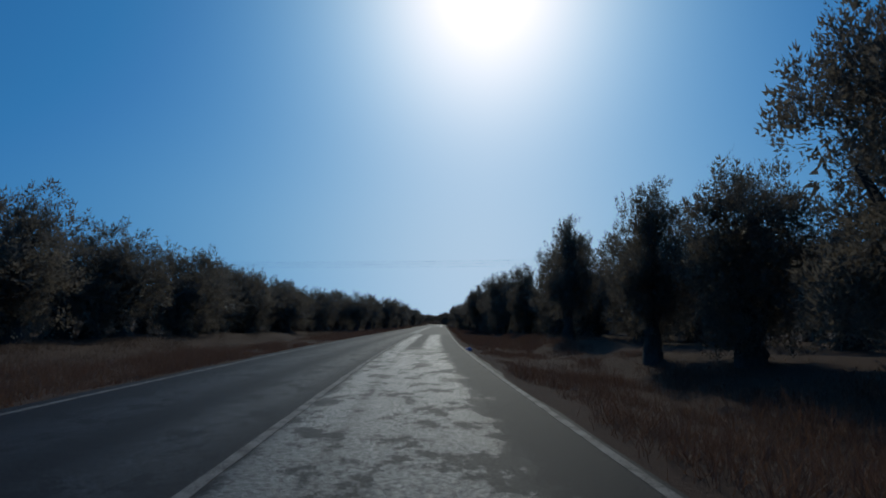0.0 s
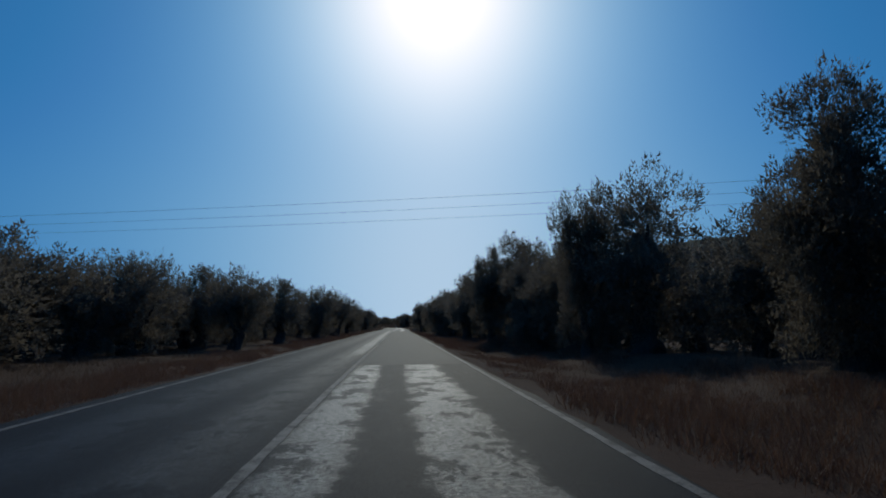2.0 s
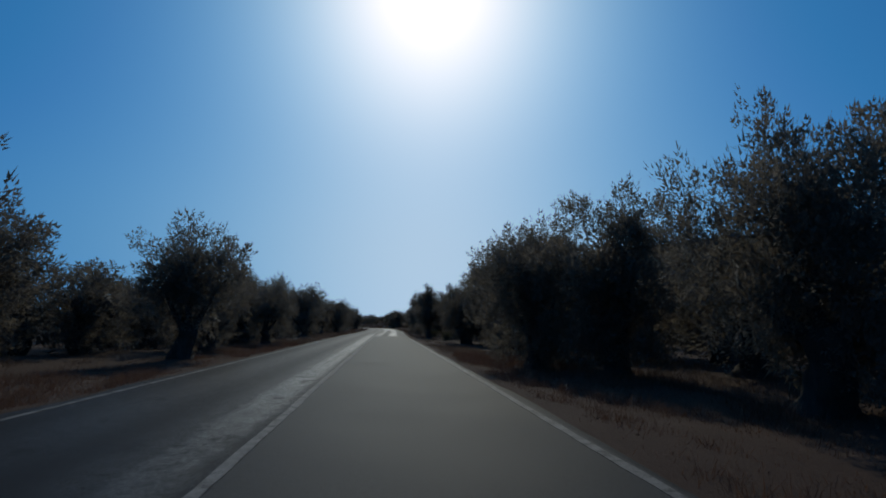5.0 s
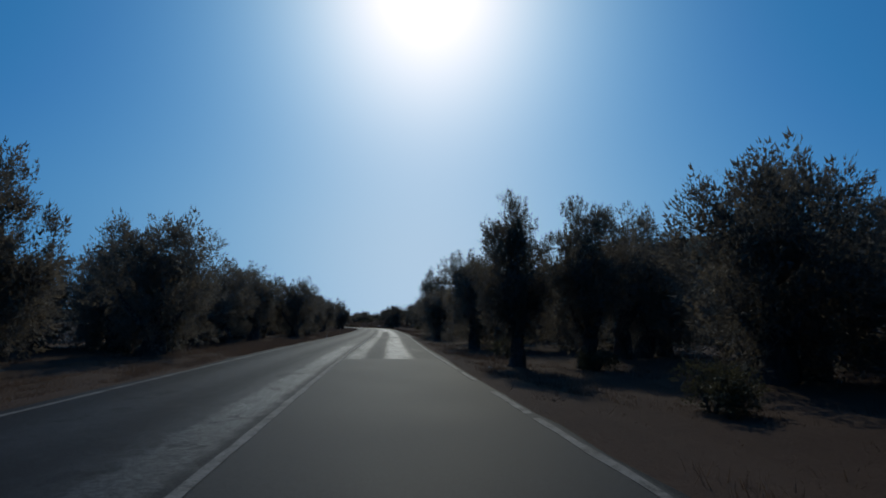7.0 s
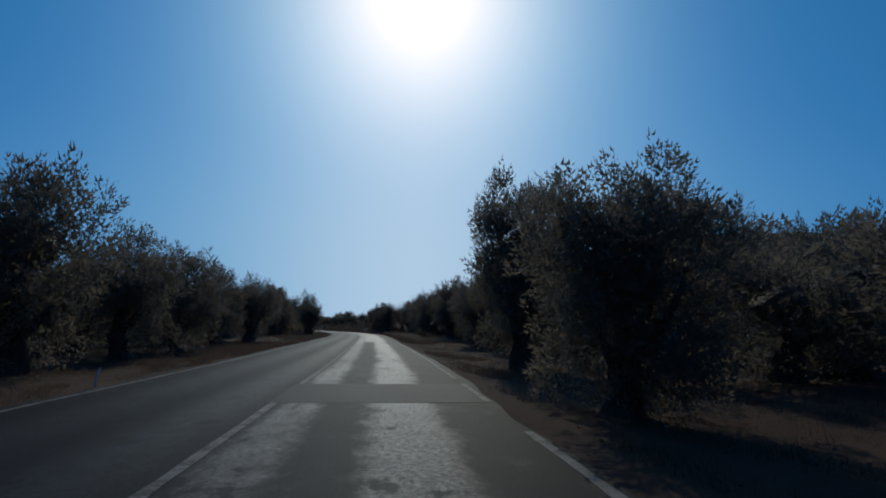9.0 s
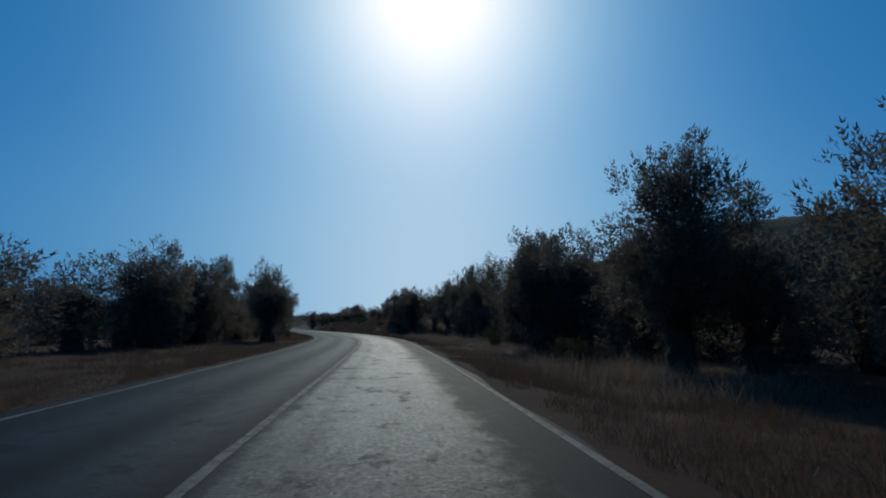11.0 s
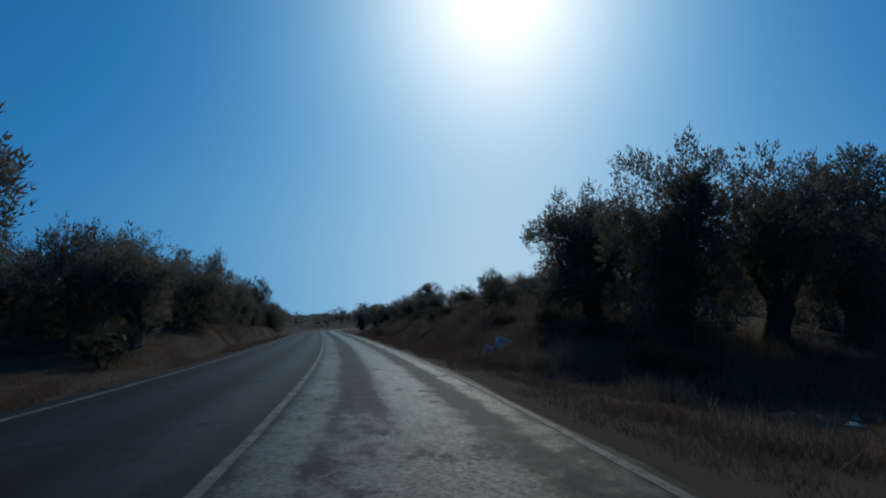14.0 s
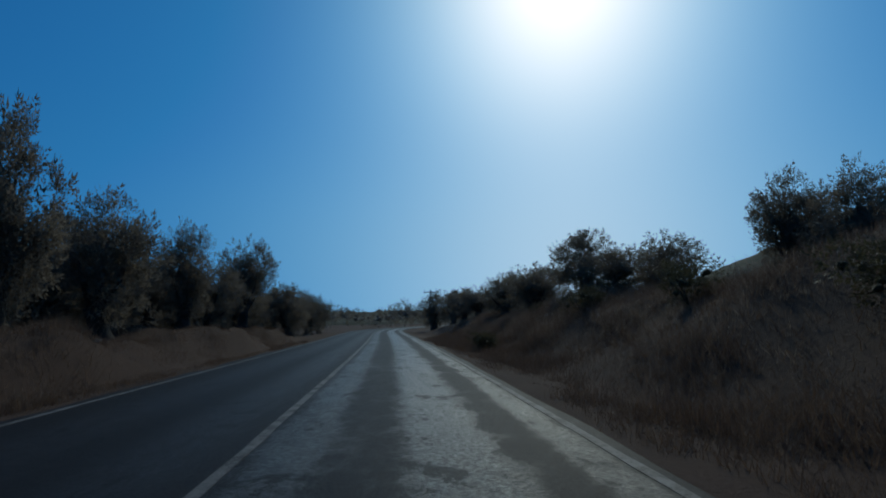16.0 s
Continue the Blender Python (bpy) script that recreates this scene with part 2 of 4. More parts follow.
# ---- the road's line ----
KNOT, CURVE = 15.0, [-0.00022, -0.00096, -0.00137, -0.00067, -0.0004, 4e-05, 0.00022, -3e-05, -6e-05, 8e-05, -0.00026, -0.0009, -0.0004, 0.00129, 0.00056, -0.00013, 0.00053, 0.00235, 0.00519, 0.00472, 0.00253, 0.00059, 0.00044, 0.00062, 0.00034, 0.0002, 0.00015, 0.00011, 8e-05, 5e-05, 4e-05, 3e-05, 2e-05, 2e-05, 1e-05]
CURVE = CURVE[:25] + [-0.0005, -0.003, -0.005, -0.005, -0.004]
STEP = 1.0
ALONG = np.arange(-90, 641, STEP)
_k = np.interp(ALONG, -10 + KNOT * np.arange(len(CURVE)), CURVE, left=0.0, right=-0.001)
HEAD = np.concatenate([[0], np.cumsum((_k[1:] + _k[:-1]) / 2) * STEP])
HEAD -= HEAD[90]
_x, _y = -np.sin(HEAD), np.cos(HEAD)
LINE_X = np.concatenate([[0], np.cumsum((_x[1:] + _x[:-1]) / 2) * STEP])
LINE_Y = np.concatenate([[0], np.cumsum((_y[1:] + _y[:-1]) / 2) * STEP])
LINE_X -= LINE_X[90]
LINE_Y -= LINE_Y[90]
HALF = 3.4                          # centre line to edge line


def at(s, off):
    """The place s metres along the road and off metres to the right of its centre line (arrays too)."""
    h = np.interp(s, ALONG, HEAD)
    return np.interp(s, ALONG, LINE_X) + off * np.cos(h), np.interp(s, ALONG, LINE_Y) + off * np.sin(h)


def smooth(a, b, v):
    k = np.clip((v - a) / (b - a), 0, 1)
    return k * k * (3 - 2 * k)


def stretch(s, a, b, c, d):
    return smooth(a, b, s) * (1 - smooth(c, d, s))


def ground_z(s, off):
    """Height of the ground."""
    s, off = np.asarray(s, float), np.asarray(off, float)
    z = -0.06 - 0.10 * smooth(4.0, 5.5, np.abs(off))
    z = z + 0.05 * np.sin(s * 0.7 + off) * smooth(4.3, 6, np.abs(off)) + 0.06 * np.sin(s * 0.23 - off * 0.6) * smooth(4.5, 8, np.abs(off))
    right = stretch(s, 282, 304, 352, 390) * smooth(4.9, 9.5, off) * (1 - 0.25 * smooth(13, 30, off)) * (1 - 0.35 * smooth(312, 336, s))
    z = z + 2.5 * right * (1 + 0.12 * np.sin(s * 0.31) + 0.06 * np.sin(s * 0.9 + off))
    left = stretch(s, 290, 303, 335, 360) * smooth(5.0, 6.1 + 0.5 * np.sin(s * 0.43), -off)
    z = z + 1.05 * left * (1 + 0.2 * np.sin(s * 0.5) + 0.12 * np.sin(s * 1.7 + off * 2))
    z = z + (1 - smooth(44, 68, s)) * (0.6 * smooth(6.2, 9.5, off) + 0.35 * smooth(7.5, 11.0, -off))      # the grove lies a little higher at first
    z = z + 0.6 * np.exp(-((s - 71) / 2.2) ** 2 - ((off - 8.3) / 2.0) ** 2)      # a mound round an old trunk
    return z


def mesh_object(name, verts, faces, mat, parent=None, uv=None, smooth_it=False):
    me = bpy.data.meshes.new(name)
    me.from_pydata(np.asarray(verts, float).tolist(), [], np.asarray(faces).tolist() if not isinstance(faces, list) else faces)
    if uv is not None:
        layer = me.uv_layers.new(name="road")
        idx = np.empty(len(me.loops), dtype=np.int32)
        me.loops.foreach_get("vertex_index", idx)
        layer.data.foreach_set("uv", np.asarray(uv, dtype=np.float32)[idx].ravel())
    if smooth_it:
        me.polygons.foreach_set("use_smooth", [True] * len(me.polygons))
    me.materials.append(mat)
    ob = new(name, me)
    ob.parent = parent
    return ob


def grid_faces(rows, cols):
    i = np.arange(rows - 1)[:, None] * cols + np.arange(cols - 1)[None, :]
    i = i.ravel()
    return np.stack([i, i + 1, i + cols + 1, i + cols], 1)


def ribbon(name, s, left, right, top, mat, parent=None, bottom=None, cross=2):
    """A slab that follows the road between two offsets (numbers or arrays along s)."""
    s = np.asarray(s, float)
    left, right = np.broadcast_to(left, s.shape), np.broadcast_to(right, s.shape)
    k = np.linspace(0, 1, cross)
    off = left[:, None] * (1 - k) + right[:, None] * k
    ss = np.repeat(s[:, None], cross, 1)
    x, y = at(ss, off)
    z = np.broadcast_to(np.asarray(top, float).reshape(-1, 1), x.shape)
    if bottom is not None:          # skirts on both sides
        x = np.concatenate([x[:, :1], x, x[:, -1:]], 1)
        y = np.concatenate([y[:, :1], y, y[:, -1:]], 1)
        off = np.concatenate([off[:, :1], off, off[:, -1:]], 1)
        ss = np.repeat(s[:, None], cross + 2, 1)
        z = np.concatenate([np.full((len(s), 1), bottom), z, np.full((len(s), 1), bottom)], 1)
    v = np.stack([x, y, z], -1).reshape(-1, 3)
    return mesh_object(name, v, grid_faces(len(s), x.shape[1]), mat, parent, np.stack([off, ss], -1).reshape(-1, 2))


# ---- ground, road, markings ----
gs = np.concatenate([np.arange(-88, 0, 4.0), np.arange(0, 380, 1.0), np.arange(380, 640, 4.0)])
go = np.concatenate([-np.geomspace(90, 12, 18), np.arange(-11.5, 11.6, 0.5), np.geomspace(12, 90, 18)])
SS, OO = np.meshgrid(gs, go, indexing="ij")
GX, GY = at(SS, OO)
GZ = ground_z(SS, OO)
rng = np.random.default_rng(3)
GZ = GZ + np.where(np.abs(OO) > 4.3, rng.normal(0, 0.025, GZ.shape), 0)
far = np.array([150, 400, 1000, 2600.0])
GX = np.concatenate([GX[:, :1] - far[::-1], GX, GX[:, -1:] + far], 1)
GY = np.concatenate([np.repeat(GY[:, :1], 4, 1), GY, np.repeat(GY[:, -1:], 4, 1)], 1)
GZ = np.concatenate([np.repeat(GZ[:, :1], 4, 1), GZ, np.repeat(GZ[:, -1:], 4, 1)], 1)
GX = np.concatenate([GX[:1], GX, GX[-1:]], 0)
GY = np.concatenate([GY[:1] * 0 - 2500, GY, GY[-1:] * 0 + 3500], 0)
GZ = np.concatenate([GZ[:1] * 0 - 0.2, GZ, GZ[-1:] * 0 - 0.2], 0)
ground = mesh_object("ground", np.stack([GX, GY, GZ], -1).reshape(-1, 3), grid_faces(*GX.shape), SOIL, smooth_it=True)
tagged(ground, "dry reddish-brown soil of an olive grove", "ground", kind="structure")

rs = np.arange(-88, 636, 0.5)


def ragged(seed, size):
    r = np.random.default_rng(seed)
    a = np.interp(rs, rs[::3], r.normal(0, size, len(rs[::3])))
    b = np.interp(rs, rs[::16], r.normal(0, size * 1.6, len(rs[::16])))
    return a + b


road_slab = ribbon("road", rs, -3.72 + ragged(1, 0.05), 3.57 + ragged(2, 0.04), 0.0, OLD, bottom=-0.14, cross=9)
tagged(road_slab, "worn two-lane asphalt road with polished wheel tracks", "road", kind="structure")
# smooth resurfacing of the right-hand lane, and a transverse repair
patch = ribbon("asphalt_patch", np.arange(55.0, 148.61, 0.4), 0.08, 3.5, 0.005, FRESH, bottom=-0.1, cross=5)
tagged(patch, "smooth dark resurfaced stretch of one lane", "road patch", kind="structure")
repair = ribbon("asphalt_patch", np.arange(177.7, 180.71, 0.25), -0.1, 3.5, 0.005, FRESH, bottom=-0.1, cross=5)
tagged(repair, "short dark repair across one lane", "road patch", kind="structure")


def marking(name, label, runs, off, width, seed):
    r = np.random.default_rng(seed)
    base = new(name)
    tagged(base, label, "road marking", kind="structure")
    for a, b in runs:
        s = np.arange(a, b + 0.01, 0.5) if b - a > 1 else np.linspace(a, b, 4)
        e = r.normal(0, 0.007, len(s))
        ribbon("paint_line", s, off - width / 2 + e, off + width / 2 + np.roll(e, 1), np.where((off > 1) & (((s > 54.5) & (s < 149)) | ((s > 177.4) & (s < 181))), 0.0095, 0.0045), PAINT, base, bottom=-0.004)
    return base


marking("centre_line", "worn white centre line, solid with short broken stretches",
        [(-60, 73.0), (73.9, 76.0), (76.6, 77.6), (78.3, 79.5), (80.5, 81.7), (82.7, 266.2), (267.0, 267.6), (268.5, 269.1), (269.7, 270.8), (271.7, 560)],
        0.0, 0.115, 5)
marking("edge_line", "worn white edge line beside the near lane, broken in places",
        [(-60, 136), (136.4, 139.2), (141, 143), (144, 154), (154.6, 175.1), (177.8, 181), (182, 268.2), (269.0, 269.5), (270.3, 271.2), (271.9, 560)], HALF, 0.11, 6)
marking("edge_line", "worn white edge line beside the far lane", [(-60, 560)], -HALF - 0.06, 0.11, 7)


# ---- trees ----
def twig_shape():
    """A leafy twig in its own plane: narrow leaves on both sides of a stem of length one, and one at its tip."""
    pts = []
    for i in range(4):
        way = np.radians(34 if i % 2 else -34)
        d = np.array([np.cos(way), np.sin(way)])
        n = np.array([-d[1], d[0]])
        foot = np.array([0.03 + 0.19 * i, 0.0])
        long = 0.5 - 0.02 * i
        pts += [foot + d * long * 0.35 - n * 0.074, foot + d * long * 0.35 + n * 0.074, foot + d * long]
    return np.array(pts + [(0.72, -0.065), (0.72, 0.065), (1.15, 0.02)])


TWIG = twig_shape()


def twigs(p, d, length, r):
    """Leafy twigs from points p along d."""
    n, k = len(p), len(TWIG)
    d = d / np.linalg.norm(d, axis=1, keepdims=True)
    side = np.cross(d, r.normal(size=(n, 3)))
    side /= np.linalg.norm(side, axis=1, keepdims=True) + 1e-9
    out = np.cross(d, side)
    length = length * r.uniform(0.65, 1.3, (n, 1, 1))
    flat = TWIG[None] * r.uniform(0.85, 1.15, (n, 1, 2)) + r.normal(0, 0.03, (n, k, 2))
    v = p[:, None] + length * (flat[..., :1] * d[:, None] + flat[..., 1:] * side[:, None] + np.repeat(r.normal(0, 0.1, (n, k // 3, 1)), 3, 1) * out[:, None])
    return v.reshape(-1, 3), np.arange(n * k).reshape(-1, 3)


def tube(path, radii, sides, r, lump=0.12):
    """A lumpy tapered tube."""
    path = np.asarray(path, float)
    ang = np.arange(sides) / sides * 2 * np.pi
    rings = []
    for i, (c, rad) in enumerate(zip(path, radii)):
        d = path[min(i + 1, len(path) - 1)] - path[max(i - 1, 0)]
        d /= np.linalg.norm(d) + 1e-9
        a = np.cross(d, [0.3, 1, 0.1])
        a /= np.linalg.norm(a)
        b = np.cross(d, a)
        k = rad * (1 + r.normal(0, lump, sides))
        rings.append(c + (np.cos(ang) * k)[:, None] * a + (np.sin(ang) * k)[:, None] * b)
    v = np.concatenate(rings)
    f = []
    for i in range(len(path) - 1):
        for j in range(sides):
            q = (j + 1) % sides
            f.append((i * sides + j, i * sides + q, (i + 1) * sides + q, (i + 1) * sides + j))
    f.append(tuple(range(sides))[::-1])
    f.append(tuple((len(path) - 1) * sides + j for j in range(sides)))
    return v, f


def ball(sub):
    bm = bmesh.new()
    bmesh.ops.create_icosphere(bm, subdivisions=sub, radius=1)
    v = np.array([q.co[:] for q in bm.verts])
    f = np.array([[q.index for q in g.verts] for g in bm.faces])
    bm.free()
    return v, f


BALL1, BALL2, BALL3 = ball(1), ball(2), ball(3)


def crown_mesh(name, lobes, count, leaf, r, core):
    """Leafy twigs round the lobes (centre, radius, flattening)."""
    vs, fs, base = [], [], 0
    weight = np.array([q[1] ** 2 for q in lobes])
    weight /= weight.sum()
    for (c, rad, flat), w in zip(lobes, weight):
        c = np.array(c)
        bv, bf = BALL1
        k = core * rad * (1 + r.normal(0, 0.16, len(bv)))
        v = bv * k[:, None] * [1, 1, flat] + c
        vs.append(v), fs.append([tuple(int(i) + base for i in q) for q in bf])
        base += len(v)
        n = int(count * w)
        u = r.normal(size=(n, 3))
        u /= np.linalg.norm(u, axis=1, keepdims=True)
        bumps = 1 + 0.16 * np.sin(u[:, 0] * 5 + c[0] * 3) * np.sin(u[:, 1] * 6 + c[1] * 2) + 0.12 * np.sin(u[:, 2] * 9 + c[2] * 5 + u[:, 0] * 4)
        p = c + u * (rad * (0.3 + 0.6 * r.uniform(0, 1, (n, 1)) ** 0.8) * bumps[:, None]) * [1, 1, flat]
        d = u * 0.8 + np.array([0, 0, 0.45]) + r.normal(0, 0.45, (n, 3))
        v, f = twigs(p, d, leaf, r)
        vs.append(v), fs.append([tuple(q) for q in (f + base).tolist()])
        base += len(v)
    me = bpy.data.meshes.new(name)
    me.from_pydata(np.concatenate(vs).tolist(), [], [q for g in fs for q in g])
    me.materials.append(LEAF)
    return me


def tree_crown(style, seed, leaves, shoots, leaf, coarse):
    """A lumpy crown: a dark leafy heart, clumps of small leaves round it, and upright shoots. Returns the mesh and the clumps' places."""
    r = np.random.default_rng(seed + 500)
    wide, up, mid, heart, clumps = {"round": (2.0, 1.9, 2.5, 0.3, 130), "tower": (1.9, 2.4, 2.45, 0.26, 130),
                                    "wide": (2.3, 1.65, 2.4, 0.3, 140), "open": (2.05, 2.0, 2.6, 0.2, 110)}[style]
    if coarse:
        clumps, heart = 64, 0.36
    down = mid - 0.15                   # leafy down to the ground
    knobs = r.normal(size=(9, 3))
    knobs /= np.linalg.norm(knobs, axis=1, keepdims=True)
    knobs[:4, 2] = np.abs(knobs[:4, 2]) + 0.3
    knobs /= np.linalg.norm(knobs, axis=1, keepdims=True)
    gain = r.uniform(0.1, 0.34, 9) * np.where(np.arange(9) < 6, 1, -0.8)
    sharp = r.uniform(5, 11, 9)

    def reach(u):
        k = np.minimum(0.92 + (gain * np.exp(sharp * (u @ knobs.T - 1))).sum(1), 1.16)
        z = np.where(u[:, 2] > 0, up, down)
        across = wide * (1 - (0.5 if style == "tower" else 0.12) * np.clip(u[:, 2], 0, 1))
        return u * k[:, None] * np.stack([across, across, z], 1)

    vs, fs, base = [], [], 0

    def add(v, f):
        nonlocal base
        vs.append(v)
        fs.extend(tuple(q) for q in (np.asarray(f) + base).tolist())
        base += len(v)

    centre = np.array([0, 0, mid])
    bv, bf = BALL2 if coarse else BALL3
    add(centre + reach(bv) * (heart * np.clip(1 + r.normal(0, 0.09, len(bv)), 0.7, 1.3))[:, None], bf)
    u = r.normal(size=(clumps, 3))
    u /= np.linalg.norm(u, axis=1, keepdims=True)
    depth = r.uniform(0.3, 0.95, clumps) ** 0.8
    spots = centre + reach(u) * depth[:, None]
    if seed % 3:                        # suckers round the foot of most trees
        low = r.integers(0, clumps, 22)
        a, out = r.uniform(0, 6.3, 22), r.uniform(0.3, 1.5, 22)
        spots[low] = np.stack([np.cos(a) * out, np.sin(a) * out, r.uniform(0.3, 1.2, 22)], 1)
    size = r.uniform(0.3, 0.58, clumps) * (1.4 if coarse else 1.0)
    m = leaves // 6                     # larger twigs fill the inside
    which = r.choice(clumps, m)
    w = r.normal(size=(m, 3))
    v, f = twigs(centre + (spots[which] - centre) * r.uniform(0.5, 0.85, (m, 1)) + w * 0.1, w + u[which] * 0.5, leaf * 1.6, r)
    add(v, f)
    which = r.choice(clumps, leaves, p=size ** 2 / (size ** 2).sum())
    w = r.normal(size=(leaves, 3))
    w /= np.linalg.norm(w, axis=1, keepdims=True)
    at_ = spots[which] + w * (size[which] * 0.8 * r.uniform(0.0, 1.0, leaves) ** 0.6)[:, None]
    v, f = twigs(at_, w * 0.5 + u[which] * 0.45 + [0, 0, 0.6] + r.normal(0, 0.3, (leaves, 3)), leaf, r)
    add(v, f)
    # upright shoots above the clumps
    which = r.choice(clumps, shoots)
    w = r.normal(size=(shoots, 3)) * [1, 1, 0.5] + [0, 0, 0.8]
    w /= np.linalg.norm(w, axis=1, keepdims=True)
    way = w * 0.35 + u[which] * 0.25 + np.array([0, 0, 0.85]) + r.normal(0, 0.14, (shoots, 3))
    v, f = twigs(spots[which] + w * (size[which] * r.uniform(0.5, 0.85, shoots))[:, None], way, leaf * 1.25, r)
    add(v, f)
    me = bpy.data.meshes.new("crown")
    me.from_pydata(np.concatenate(vs).tolist(), [], fs)
    me.materials.append(LEAF)
    return me, spots


def plain_mesh(name, v, f, mat, shade=True):
    me = bpy.data.meshes.new(name)
    me.from_pydata(np.asarray(v).tolist(), [], [tuple(int(i) for i in q) for q in f])
    me.polygons.foreach_set("use_smooth", [shade] * len(me.polygons))
    me.materials.append(mat)
    return me


def under(name, me, parent, label=""):
    ob = new(name, me)
    ob.parent = parent
    if label:
        tagged(ob, label)
    return ob


def part_of(thing, name):
    return next(q for q in thing.children if q.name.startswith(name))


def olive(seed, style, count=6400, shoots=420, leaf=0.24, limbs=5, coarse=False):
    """One olive tree about 5 m high, its foot at the origin."""
    r = np.random.default_rng(seed)
    tree = new("olive_tree")
    fork = r.uniform(0.8, 1.15)
    lean = r.normal(0, 0.15, 2)
    crown_me, spots = tree_crown(style, seed, count, shoots, leaf, coarse)
    # trunk
    k = np.linspace(0, 1, 8)
    path = np.stack([lean[0] * k + 0.05 * np.sin(k * 6 + seed), lean[1] * k + 0.05 * np.cos(k * 5 + seed), -0.25 + (fork + 0.25) * k], 1)
    girth = r.uniform(0.26, 0.4)
    v, f = tube(path, girth * (1 + 0.9 * (1 - k) ** 3), 11, r, 0.13)
    under("trunk", plain_mesh("trunk", v, f, BARK), tree, "gnarled grey-brown olive trunk")
    top = path[-1]
    order = np.argsort(-spots[:, 2])[::max(1, len(spots) // (limbs + 2))][:limbs]
    for c in spots[order]:
        c = np.array([c[0] * 0.6, c[1] * 0.6, max(c[2] * 0.72, fork + 0.4)])
        mid = top * 0.5 + c * 0.5 + np.array([*(c[:2] - top[:2]) * 0.18, -0.15])
        t = np.linspace(0, 1, 6)[:, None]
        way = (1 - t) ** 2 * (top - [0, 0, 0.15]) + 2 * t * (1 - t) * mid + t * t * c
        v, f = tube(way + r.normal(0, 0.02, way.shape), np.linspace(girth * 0.55, 0.035, 6), 7, r, 0.1)
        under("limb", plain_mesh("limb", v, f, BARK), tree)
    under("crown", crown_me, tree, "dusty grey-green olive foliage")
    crown = part_of(tree, "crown").data
    v = np.empty(3 * len(crown.vertices))
    crown.vertices.foreach_get("co", v)
    v = v.reshape(-1, 3)
    SIZE[tree.name] = (float(np.quantile(v[:, 2], 0.997)), 2 * float(np.quantile(np.hypot(v[:, 0], v[:, 1]), 0.985)))
    return tree


SIZE = {}
side_kinds = [olive(seed, habit, 2900, 200, 0.3) for seed, habit in ((21, "round"), (22, "tower"), (29, "wide"), (24, "open"))]
near_kinds = [olive(11, "round"), olive(12, "tower"), olive(13, "wide"), olive(14, "open"), olive(19, "round"), olive(16, "tower"), olive(17, "wide"), olive(18, "open")]
far_kinds = [olive(31, "round", 900, 60, 0.42, 2, True), olive(32, "wide", 900, 60, 0.42, 2, True), olive(33, "tower", 900, 60, 0.42, 2, True), olive(34, "round", 900, 60, 0.42, 2, True)]
for ob in near_kinds + side_kinds + far_kinds:
    tagged(ob, "old olive tree with a dense grey-green crown", "tree", "olive grove")


USED = set()


def tree_label(s, off, top, width):
    """Words on a tree's own size and shape, and on where it grows."""
    shape = "tall" if top > 6.2 else "slender" if width < 3.3 else "low" if top < 4.5 else "broad" if width > 4.7 else "old"
    place = "on the roadside bank" if off > 0 and 290 < s < 345 else "close to the verge" if abs(off) < 7.6 else "deeper in the grove" if abs(off) > 11.5 else "behind the dry verge"
    return shape + " dark olive tree with dense foliage, " + place


def plant(kinds, which, s, off, top, width, turn):
    """A tree whose crown reaches up to top (above the road) and is width metres across."""
    return tagged(put_tree(kinds, which, s, off, top, width, turn), tree_label(s, off, top, width))


def put_tree(kinds, which, s, off, top, width, turn):
    x, y = at(s, off)
    z = float(ground_z(s, off)) - 0.05
    ob = kinds[which]
    high, across = SIZE[ob.name.split(".")[0] if ob.name not in SIZE else ob.name]
    m = pose(float(x), float(y), z, 0, 0, turn) @ Matrix.Diagonal((width / across, width / across, (top - z) / high, 1))
    if ob.name in USED:
        return copy_thing(ob, m @ Matrix.Diagonal((*(1 / k for k in ob.scale), 1)))
    USED.add(ob.name)
    ob.matrix_basis = m
    return ob

